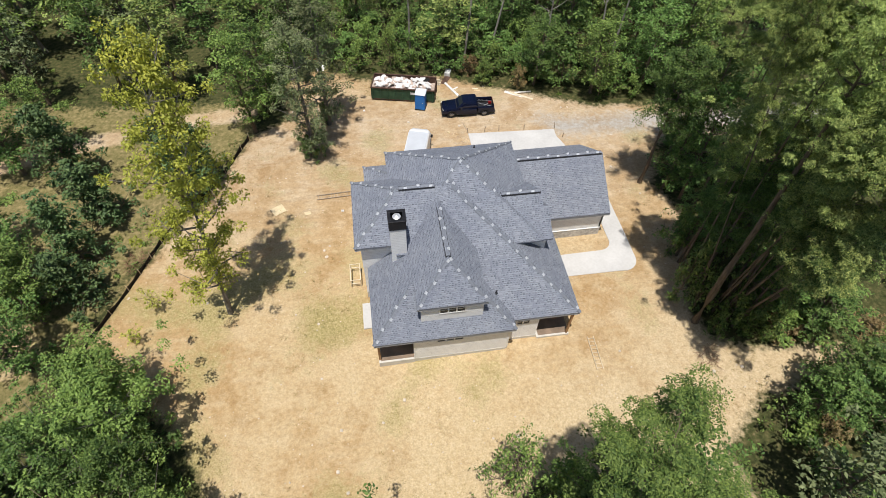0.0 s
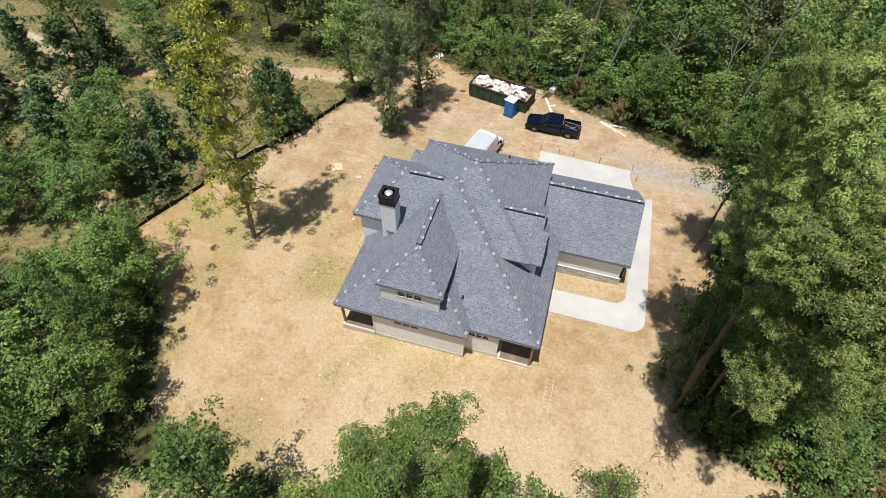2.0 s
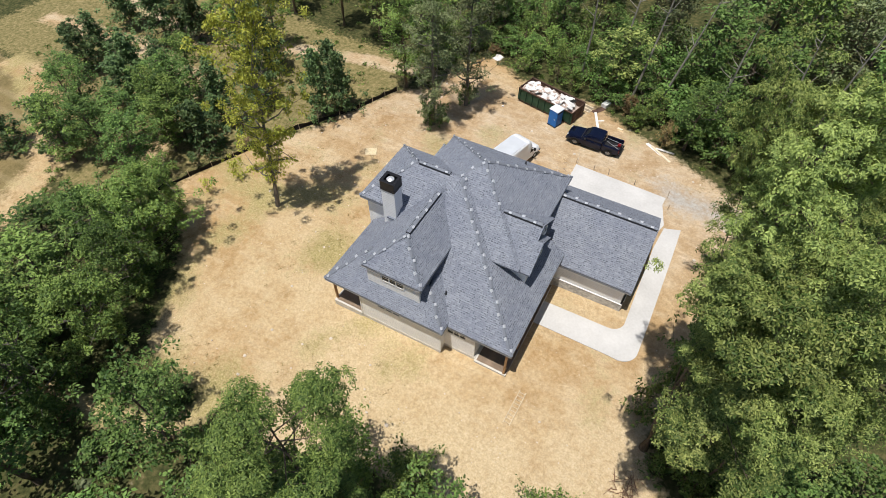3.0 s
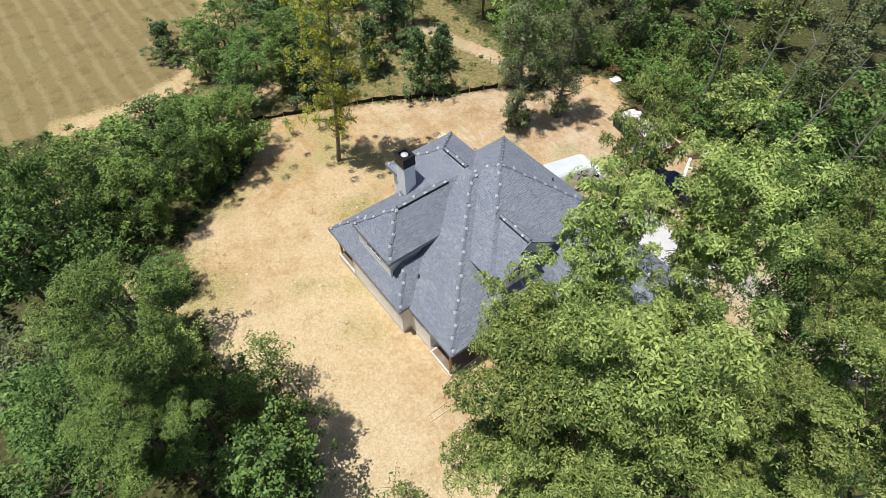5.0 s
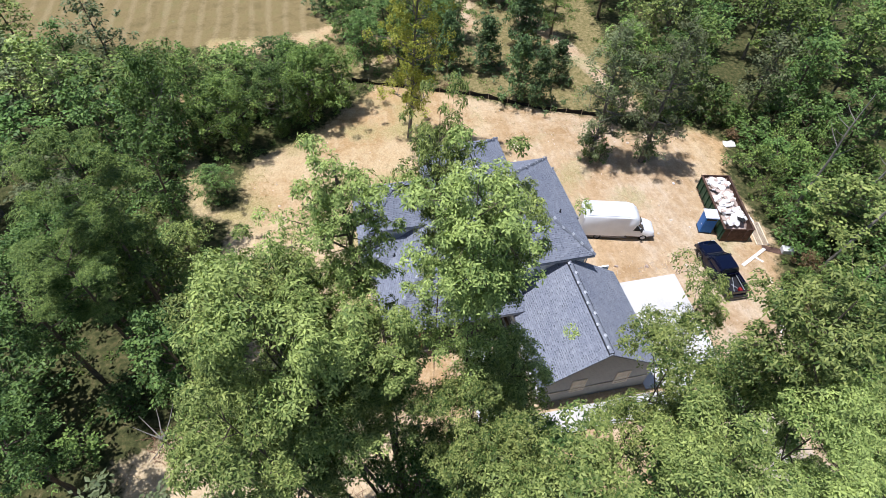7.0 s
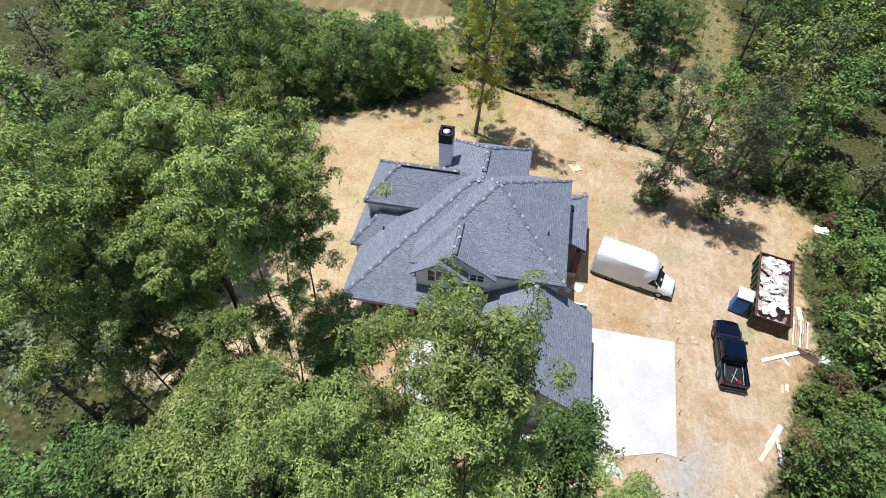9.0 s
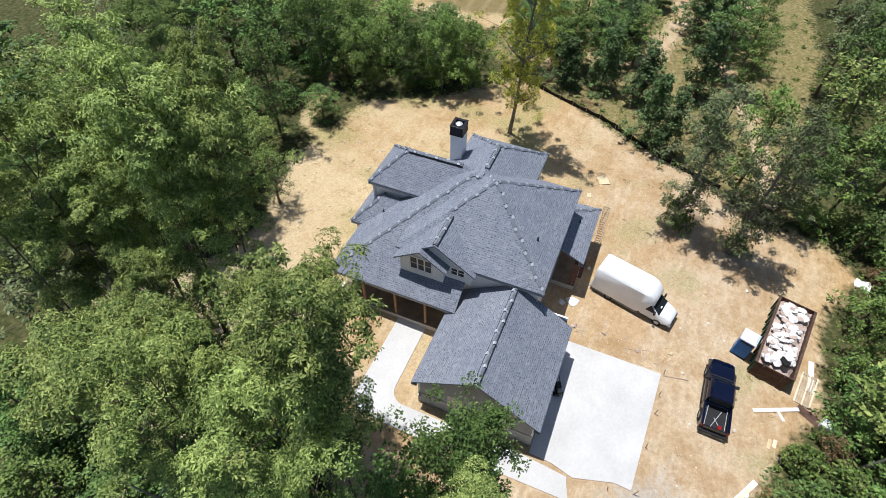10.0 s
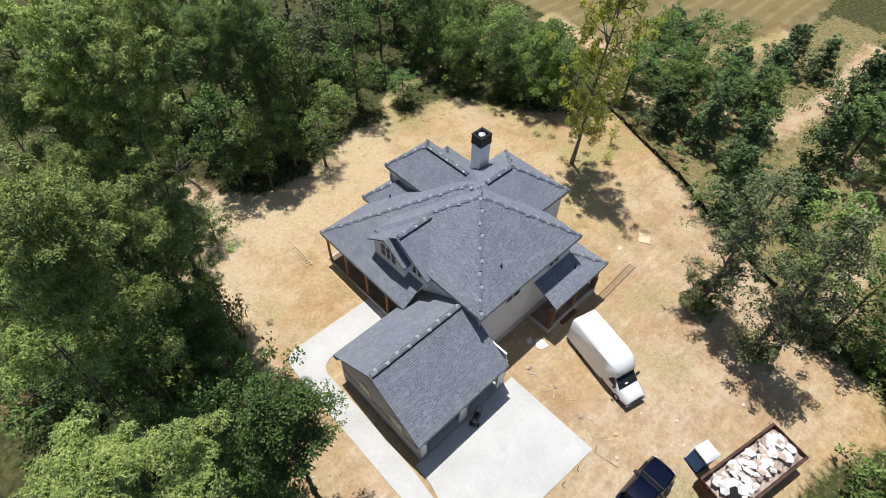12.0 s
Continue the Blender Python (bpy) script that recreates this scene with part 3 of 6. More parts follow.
# fascias and soffits along the level eaves
for a, b, z, i in (((N_X0, N_Y1), (N_X1, N_Y1), N_E, (0, -1)), ((N_X1, 31.0), (N_X1, N_Y1), N_E, (-1, 0)), ((N_X0, 32.6), (N_X0, N_Y1), N_E, (1, 0)),
                   ((WW_X0, WW_Y0), (WW_X0, WW_Y1), WW_E, (1, 0)), ((WW_X0, WW_Y0), (2.2, WW_Y0), WW_E, (0, 1)), ((WW_X0, WW_Y1), (1.2, WW_Y1), WW_E, (0, -1)),
                   ((L_X0, L_Y0), (L_X1, L_Y0), L_E, (0, 1)), ((L_X0, L_Y0), (L_X0, 26.0), L_E, (1, 0)), ((L_X1, L_Y0), (L_X1, 20.0), L_E, (-1, 0)),
                   ((L_X1, S_Y0), (S_X1, S_Y0), S_E, (0, 1)), ((S_X1, S_Y0), (S_X1, 30.3), S_E, (-1, 0)),
                   ((U_X0, U_Y0), (U_X1, U_Y0), U_E, (0, 1)), ((U_X1, U_Y0), (U_X1, 24.5), U_E, (-1, 0)), ((U_X0, U_Y0), (U_X0, 21.2), U_E, (1, 0)),
                   ((11.9, G_Y0), (G_X1, G_Y0), G_E, (0, 1)), ((11.9, G_Y1), (G_X1, G_Y1), G_E, (0, -1)),
                   ((PN_X0, PN_Y1), (PN_X1, PN_Y1), PN_E, (0, -1)), ((PN_X0, 32.7), (PN_X0, PN_Y1), PN_E, (1, 0))):
    eave(a, b, z, i)


# hip and ridge caps, one piece after another
def cap_mesh(w, l):
    bm = bmesh.new()
    pts = [(-w / 2, -0.055), (0, 0.045), (w / 2, -0.055), (w / 2, -0.075), (0, 0.02), (-w / 2, -0.075)]
    profile(bm, pts, "x", 0, l)
    for v in bm.verts:
        v.co.z += 0.03 * v.co.x / l
    me = bpy.data.meshes.new("cap_shingle")
    bm.to_mesh(me)
    bm.free()
    return me


CAP = {0: cap_mesh(0.26, 0.34), 1: cap_mesh(0.22, 0.24)}
CAP[0].materials.append(M_CAP)
CAP[1].materials.append(M_CAP_LIGHT)
cap_rng = random.Random(4)


def caps(a, b, lift=0.05):
    """Overlapping cap shingles from a (low) to b (high); pale ends show at intervals."""
    a, b = Vector(a), Vector(b)
    d = b - a
    n = max(1, int(d.length / 0.30))
    q = d.to_track_quat("X", "Z")
    for i in range(n):
        pale = i % 3 == 1
        ob = new("cap_shingle", CAP[1 if pale else 0])
        ob.parent = house
        side = (0.07 if (i // 3) % 2 else -0.07) if pale else 0
        tw = Euler((cap_rng.uniform(-0.06, 0.06), 0, cap_rng.uniform(-0.08, 0.08) + side * 2)).to_quaternion()
        ob.matrix_basis = Matrix.Translation(a + d * (i / n) + q @ Vector((0, side, lift + (0.02 if pale else 0)))) @ (q @ tw).to_matrix().to_4x4()


def ridge_vent(a, b):
    """A raised vent strip along a level ridge, with dark slots at both sides."""
    a, b = Vector(a), Vector(b)
    if abs(a.x - b.x) > abs(a.y - b.y):
        x0, x1 = sorted((a.x, b.x))
        bm = boxed(x0, x1, a.y - 0.19, a.y + 0.19, a.z - 0.14, a.z + 0.035)
        part("ridge_vent", bm, M_VENT_DARK, house, "dark ridge vent strip")
        bm = bmesh.new()
        profile(bm, [(a.y - 0.14, a.z + 0.045), (a.y, a.z + 0.10), (a.y + 0.15, a.z + 0.045), (a.y + 0.15, a.z + 0.037), (a.y - 0.15, a.z + 0.037)], "x", x0 + 0.02, x1 - 0.02)
    else:
        y0, y1 = sorted((a.y, b.y))
        bm = boxed(a.x - 0.19, a.x + 0.19, y0, y1, a.z - 0.14, a.z + 0.035)
        part("ridge_vent", bm, M_VENT_DARK, house, "dark ridge vent strip")
        bm = bmesh.new()
        profile(bm, [(a.x - 0.14, a.z + 0.045), (a.x, a.z + 0.10), (a.x + 0.15, a.z + 0.045), (a.x + 0.15, a.z + 0.037), (a.x - 0.15, a.z + 0.037)], "y", y0 + 0.02, y1 - 0.02)
    part("ridge_cover", bm, M_SHINGLE, house)
    caps(a.lerp(b, 0.03), b.lerp(a, 0.03), 0.12)


for c in ((N_X0, N_Y1, N_E), (N_X1, N_Y1, N_E)):
    caps(c, N_APEX)
caps((9.3, N_APEX.y - 2.55, N_APEX.z - S1 * 2.55), N_APEX)
caps((N_APEX.x - 1.6, N_APEX.y - 1.6, N_APEX.z - S1 * 1.6), N_APEX)
caps((S_X1, S_Y0, S_E), S_AP)
caps(S_AP, (S_AP.x, 29.7, S_AP.z))
caps((L_X0, L_Y0, L_E), (L_X0 + 2.86, L_Y0 + 2.86, L_E + W_S * 2.86))
caps((L_X1, L_Y0, L_E), (7.3, L_Y0 + 2.0, L_E + W_S * 2.0))
caps((U_X0, U_Y0, U_E), ua)
caps((U_X1, U_Y0, U_E), ua)
caps((WW_X0, WW_Y0, WW_E), wa)
caps((WW_X0, WW_Y1, WW_E), wa)
caps((PN_X0, PN_Y1, PN_E), (PN_X0 + 2.2, PN_Y1 - 2.2, PN_E + PN_S * 2.2))
ridge_vent((wa[0] + 0.2, wa[1], wa[2]), (4.5, wa[1], wa[2]))
ridge_vent((ua[0], ua[1] + 0.15, ua[2]), (ub[0], 27.2, ub[2]))
ridge_vent((12.0, ga[1], ga[2]), (G_X1 - 0.1, ga[1], ga[2]))
ridge_vent((9.6, E_Y, E_R), (E_X1 - 0.1, E_Y, E_R))


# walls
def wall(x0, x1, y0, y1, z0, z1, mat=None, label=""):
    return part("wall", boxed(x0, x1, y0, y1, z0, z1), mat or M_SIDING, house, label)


T = 0.16
B = -1.6
# south wing: front wall, recessed porch at its west end
wall(1.68, 8.9, 19.38, 19.38 + T, FLOOR, 3.8, label="pale lap siding front wall")
wall(8.9 - T, 8.9, 19.38 + T, 20.15, FLOOR, 3.6)
wall(1.68, 1.68 + T, 19.38 + T, 22.0, FLOOR, 3.9)
wall(-0.55, 1.68, 22.0, 22.0 + T, FLOOR, 4.05)
wall(-0.55 - T, -0.55, 22.0, 26.0, FLOOR, 3.95)
wall(8.9, 11.5, 20.15, 20.15 + T, FLOOR, 3.4)
wall(11.5 - T, 11.5, 20.15 + T, 30.2, FLOOR, 3.7)
# upper walls of the wing
wall(2.3, 6.85, 20.03, 20.03 + T, 4.2, 6.4, label="pale lap siding upper wall")
wall(6.7 - T, 6.7, 20.03 + T, 26.0, 4.2, 6.4)
wall(2.45, 2.45 + T, 20.03 + T, 22.4, 4.2, 6.4)
# west wing
wall(-1.6, 2.6, 26.05, 26.05 + T, FLOOR, 6.5)
wall(-1.6, -1.6 + T, 26.05 + T, 32.25, FLOOR, 6.5)
wall(-1.6, 1.6, 32.25, 32.25 + T, FLOOR, 6.5)
# main block
wall(1.5, 12.0, 35.95 - T, 35.95, FLOOR, 6.15, label="pale lap siding back wall")
wall(1.5, 1.5 + T, 32.4, 35.95 - T, FLOOR, 6.15)
wall(12.0 - T, 12.0, 30.0, 35.95 - T, FLOOR, 6.15)
# foundations
part("foundation", boxed(1.66, 8.92, 19.36, 21.0, B, FLOOR), M_FOUND, house)
part("foundation", boxed(8.92, 11.6, 20.13, 30.0, B, FLOOR), M_FOUND, house)
part("foundation", boxed(-0.72, 8.9, 21.99, 26.0, B, FLOOR - 0.01), M_FOUND, house)
part("foundation", boxed(-1.62, 12.02, 26.04, 35.97, B, FLOOR), M_FOUND, house)
# porch floors
for x0, x1, y0, y1, z in ((-1.1, 1.655, 19.3, 21.985, 0.24), (11.605, 14.3, 19.95, 29.75, 0.02), (-0.85, 5.6, 35.98, 38.15, -0.30)):
    part("porch_floor", boxed(x0, x1, y0, y1, B, z - 0.03), M_FOUND, house, "pale concrete porch slab")
    # darker brown sheet on the slab, leaving a pale rim
    part("porch_deck", boxed(x0 + 0.16, x1, y0 + 0.16, y1 - 0.16, z - 0.028, z), M_DECK_BROWN, house, "brown porch deck")


def post(x, y, z1, w=0.17):
    bm = boxed(x - w / 2, x + w / 2, y - w / 2, y + w / 2, FLOOR - 0.45, z1, 0.012)
    part("post", bm, M_CEDAR, house, "brown cedar porch post")


for x, y in ((-1.0, 19.62), (14.1, 20.1), (14.1, 22.6), (14.1, 25.4), (14.1, 28.0)):
    post(x, y, 3.02 if x > 0 else 3.2)
for x in (-0.6, 2.3, 5.4):
    post(x, 38.0, 2.55)
# porch beams
part("beam", boxed(14.0, 14.2, 20.0, 29.75, 3.02, 3.22), M_CEDAR, house)
part("beam", boxed(11.5, 13.998, 20.0, 20.2, 3.02, 3.22), M_CEDAR, house)
part("beam", boxed(-1.1, 1.66, 19.5, 19.7, 3.2, 3.45), M_CEDAR, house)
part("beam", boxed(-0.7, 5.6, 37.91, 38.09, 2.55, 2.73), M_CEDAR, house)

# gable walls
bm = bmesh.new()
profile(bm, [(E_Y - 2.7, 4.6), (E_Y + 2.7, 4.6), (E_Y + 2.7, E_R - E_S * 2.7 - 0.16), (E_Y, E_R - 0.16), (E_Y - 2.7, E_R - E_S * 2.7 - 0.16)], "x", 9.5, 12.5)
part("wall", bm, M_SIDING, house, "pale siding gable wall")
bm = bmesh.new()
fr = F_E + E_S * F_H
profile(bm, [(F_Y - 1.75, 4.3), (F_Y + 1.75, 4.3), (F_Y + 1.75, fr - E_S * 1.75 - 0.16), (F_Y, fr - 0.16), (F_Y - 1.75, fr - E_S * 1.75 - 0.16)], "x", 10.0, 12.95)
part("wall", bm, M_SIDING, house, "pale siding gable wall")
# garage walls
GW0, GW1 = 30.2, 38.65
wall(11.6, 20.2, GW0, GW0 + T, 0.44, 2.6, label="pale lap siding garage wall")
part("stone_wainscot", boxed(11.6, 20.22, GW0 - 0.06, GW0 + T, B, 0.44), M_STONE, house, "pale stacked stone veneer")
bm = bmesh.new()
gm = (G_Y0 + G_Y1) / 2
zt = lambda y: G_E + S1 * (G_Y1 - gm - abs(y - gm)) - 0.16  # noqa: E731
profile(bm, [(GW0, B), (GW1, B), (GW1, zt(GW1)), (gm, zt(gm)), (GW0, zt(GW0))], "x", 20.2 - T, 20.2)
part("wall", bm, M_SIDING_GREY, house, "grey siding garage gable wall")
# door side: piers, header
for x0, x1 in ((11.6, 12.4), (15.6, 16.3), (19.5, 20.04)):
    wall(x0, x1, GW1 - T, GW1, B, 2.0)
wall(11.6, 20.04, GW1 - T, GW1, 2.0, 2.65)
part("garage_floor", boxed(11.6, 20.03, 30.37, 38.7, B, -0.55), M_CONCRETE, house)
part("wall", boxed(11.6, 11.75, 36.2, GW1 - T - 0.002, B, 3.5), M_SIDING, house)


def lattice(bm, xs, zs, y0, y1):
    """One piece of flat trim with an opening in every second column of the middle row."""
    got = {}

    def at_(i, j, k):
        if (i, j, k) not in got:
            got[i, j, k] = bm.verts.new((xs[i], y1 if k else y0, zs[j]))
        return got[i, j, k]
    solid = {(i, j) for i in range(len(xs) - 1) for j in range(3) if j != 1 or i % 2 == 0}
    for i, j in solid:
        c = [(i, j), (i + 1, j), (i + 1, j + 1), (i, j + 1)]
        bm.faces.new([at_(*p, 0) for p in c])
        bm.faces.new([at_(*p, 1) for p in c[::-1]])
        for (a, b), side in zip(zip(c, c[1:] + c[:1]), ((i, j - 1), (i + 1, j), (i, j + 1), (i - 1, j))):
            if side not in solid:
                bm.faces.new((at_(*b, 0), at_(*a, 0), at_(*a, 1), at_(*b, 1)))


def window(x, y, z, w, h, face, lights=2, mat=None, glass=None):
    """A trimmed window on an outer wall; face: 's', 'n', 'e' or 'w'."""
    turn = {"s": 0, "e": 90, "n": 180, "w": 270}[face]
    m = pose(x, y, z, 0, 0, turn)
    bm = bmesh.new()
    t = 0.11
    xs = [-w / 2 - t, -w / 2]
    for i in range(1, lights):
        xx = -w / 2 + w * i / lights
        xs += [xx - 0.05, xx + 0.05]
    xs += [w / 2, w / 2 + t]
    zs = [-t, 0, h, h + t * 1.3]
    lattice(bm, xs, zs, -0.045, 0.05)
    bmesh.ops.transform(bm, matrix=m, verts=bm.verts)
    win = part("window", bm, mat or M_TRIM, house, "white trimmed window")
    for i in range(lights):
        bm = bmesh.new()
        a, b = -w / 2 + w * i / lights + 0.052 * (i > 0), -w / 2 + w * (i + 1) / lights - 0.052 * (i < lights - 1)
        box(bm, a + 0.003, b - 0.003, -0.012, 0.0, 0.003, h - 0.003)
        bmesh.ops.transform(bm, matrix=m, verts=bm.verts)
        part("pane", bm, glass or M_GLASS, win)
        bm = bmesh.new()
        box(bm, a + 0.003, b - 0.003, -0.022, -0.013, h * 0.5 - 0.02, h * 0.5 + 0.02)
        bmesh.ops.transform(bm, matrix=m, verts=bm.verts)
        part("muntin", bm, M_TRIM, win)


M_CREAM = plain("cream trim boards", (0.62, 0.56, 0.46), 0.6, 0, 0.1)
window(4.58, 20.02, 5.38, 1.8, 0.75, "s", 3)
window(4.4, 19.37, 2.42, 1.95, 0.6, "s", 3)
window(9.95, 20.14, 2.2, 1.5, 0.6, "s", 3)
window(12.96, F_Y, 5.15, 1.7, 1.25, "e", 3)
window(12.51, 30.0, 5.35, 1.0, 0.7, "e", 2)
window(20.21, 33.0, 0.75, 0.9, 1.45, "e", 1, M_CREAM, M_CREAM)
window(20.21, 36.4, 0.75, 0.9, 1.45, "e", 1, M_CREAM, M_CREAM)
window(8.4, 35.96, 4.6, 1.5, 1.1, "n", 2)
window(3.6, 35.96, 4.6, 1.2, 1.1, "n", 2)
window(-0.72, 24.0, 1.6, 0.9, 1.5, "w", 1)
window(-1.61, 29.2, 4.2, 1.5, 1.3, "w", 2)
for y in (22.5, 26.4):
    window(11.51, y, 1.3, 1.4, 1.5, "e", 2)
# front door under the porch
bm = boxed(11.503, 11.56, 24.0, 25.0, FLOOR, 2.5)
part("door", bm, M_INNER, house, "brown wooden front door")

# chimney
CX0, CX1, CY0, CY1, CZ = 0.72, 1.88, 25.0, 26.04, 9.15
chim = part("chimney", boxed(CX0, CX1, CY0, CY1, B, CZ), M_SIDING, house, "pale lap-sided chimney chase")
part("shroud_base", boxed(CX0 - 0.06, CX1 + 0.06, CY0 - 0.06, CY1 + 0.06, CZ + 0.002, CZ + 0.178), M_BLACKMETAL, chim, "black metal chimney shroud")
for x0, x1, y0, y1 in ((CX0 - 0.04, CX1 + 0.04, CY0 - 0.04, CY0), (CX0 - 0.04, CX1 + 0.04, CY1, CY1 + 0.04), (CX0 - 0.04, CX0, CY0 + 0.002, CY1 - 0.002), (CX1, CX1 + 0.04, CY0 + 0.002, CY1 - 0.002)):
    part("shroud_side", boxed(x0, x1, y0, y1, CZ + 0.18, CZ + 0.858), M_BLACKMETAL, chim)
for x0, x1, y0, y1 in ((CX0 - 0.08, CX1 + 0.08, CY0 - 0.08, CY0 + 0.16), (CX0 - 0.08, CX1 + 0.08, CY1 - 0.16, CY1 + 0.08), (CX0 - 0.08, CX0 + 0.16, CY0 + 0.162, CY1 - 0.162), (CX1 - 0.16, CX1 + 0.08, CY0 + 0.162, CY1 - 0.162)):
    part("shroud_rim", boxed(x0, x1, y0, y1, CZ + 0.86, CZ + 0.92, 0.012), M_BLACKMETAL, chim)
bm = bmesh.new()
cx, cy = (CX0 + CX1) / 2, (CY0 + CY1) / 2
tube(bm, [(cx, cy, CZ + 0.18), (cx, cy, CZ + 0.78)], [0.19, 0.19], 20)
part("flue", bm, M_STEEL, chim)
bm = bmesh.new()
tube(bm, [(cx, cy, CZ + 0.80), (cx, cy, CZ + 0.86), (cx, cy, CZ + 0.98)], [0.30, 0.30, 0.05], 24)
part("flue_cap", bm, M_STEEL, chim, "bright round flue cap")


# vent pipes through the roof
def vent(x, y, z):
    bm = bmesh.new()
    tube(bm, [(x, y, z - 0.2), (x, y, z + 0.32)], [0.06, 0.06], 10)
    tube(bm, [(x, y, z - 0.12), (x, y, z + 0.10)], [0.14, 0.07], 10)
    part("vent_pipe", bm, M_VENT_DARK, house, "black plumbing vent")


vent(8.2, 21.66, S_E + S1 * (21.66 - S_Y0))
vent(8.7, 34.72, N_E + S1 * (N_Y1 - 34.72))
vent(1.9, 37.0, PN_E + PN_S * 1.35)

# stone ledge round the garage, corner boards, downspouts, porch pier and steps
part("stone_ledge", boxed(11.6, 20.22, GW0 - 0.09, GW0 - 0.004, 0.443, 0.52, 0.01), M_TRIM, house, "white ledge above the stone")
part("stone_ledge", boxed(20.202, 20.27, GW0 - 0.06, GW1, 1.0, 1.09, 0.01), M_CREAM, house, "pale stone ledge")
for x, y in ((20.205, GW0 + 0.01), (20.205, GW1 - 0.15)):
    part("corner_board", boxed(x, x + 0.025, y, y + 0.14, 1.18, 2.5), M_TRIM, house)
for x0, x1, y0, y1, z1 in ((1.62, 1.675, 19.335, 19.377, 3.4), (8.9, 8.95, 19.335, 19.377, 3.3)):
    part("corner_board", boxed(x0, x1 + 0.06, y0, y1, FLOOR, z1), M_TRIM, house)
part("brick_pier", boxed(5.15, 5.62, 37.65, 38.13, -0.298, 2.5), M_BRICK, house, "red brown brick porch pier")
part("brick_pier", boxed(-0.82, -0.38, 37.7, 38.13, -0.298, 1.0), M_BRICK, house)
part("porch_step", boxed(2.2, 4.0, 38.153, 38.5, B, -0.55), M_BRICK, house, "brown brick porch step")


def downspout(x, y, z0, z1):
    bm = bmesh.new()
    tube(bm, [(x, y, z1), (x, y, z0 + 0.12), (x + 0.25, y, z0)], [0.045, 0.045, 0.045], 6)
    part("downspout", bm, M_TRIM, house)


downspout(12.07, 36.02, 0.2, 6.0)
for x in (12.0, 15.95, 19.75):
    bm = bmesh.new()
    tube(bm, [(x, GW1 + 0.02, 2.05), (x, GW1 + 0.10, 2.0), (x, GW1 + 0.10, 1.78)], [0.05, 0.09, 0.11], 8)
    part("wall_lamp", bm, M_TRUCKBLACK, house, "dark wall lamp beside the garage door")


# ---------- trees ----------
def mesh_from(name, verts, faces, mat, smooth_shade=False):
    me = bpy.data.meshes.new(name)
    me.vertices.add(len(verts))
    me.vertices.foreach_set("co", np.asarray(verts, np.float32).ravel())
    n, k = faces.shape
    me.loops.add(n * k)
    me.loops.foreach_set("vertex_index", faces.ravel().astype(np.int32))
    me.polygons.add(n)
    me.polygons.foreach_set("loop_start", np.arange(0, n * k, k, dtype=np.int32))
    me.update()
    me.materials.append(mat)
    return me


def leaf_cloud(rng, clumps, per, size, up=0.9, flat=0.75, droop=0.3, slim=0.26):
    """Folded leaf blades round clump centres (x, y, z, radius)."""
    C = np.asarray(clumps)
    n = len(C) * per
    c = np.repeat(C, per, axis=0)
    d = rng.normal(size=(n, 3))
    d /= np.linalg.norm(d, axis=1)[:, None]
    r = rng.uniform(0.15, 1.0, n) ** 0.6
    out = d * (c[:, 3] * r)[:, None]
    out[:, 2] *= flat
    p = c[:, :3] + out
    a = d * 0.7 + rng.normal(size=(n, 3)) * 0.5
    a[:, 2] = a[:, 2] * 0.6 - droop
    a /= np.linalg.norm(a, axis=1)[:, None]
    nrm = rng.normal(size=(n, 3)) * 0.45
    nrm[:, 2] += up
    nrm -= a * np.sum(a * nrm, axis=1)[:, None]
    nrm /= np.linalg.norm(nrm, axis=1)[:, None]
    b = np.cross(nrm, a)
    s = size * rng.uniform(0.6, 1.35, n)[:, None]
    v = np.empty((n, 4, 3))
    v[:, 0] = p - a * s * 0.5
    v[:, 1] = p + b * s * slim + nrm * s * 0.10
    v[:, 2] = p + a * s * 0.5
    v[:, 3] = p - b * s * slim + nrm * s * 0.10
    f = np.arange(n * 4).reshape(n, 4)
    faces = np.concatenate([f[:, [0, 1, 2]], f[:, [0, 2, 3]]])
    return v.reshape(-1, 3), faces


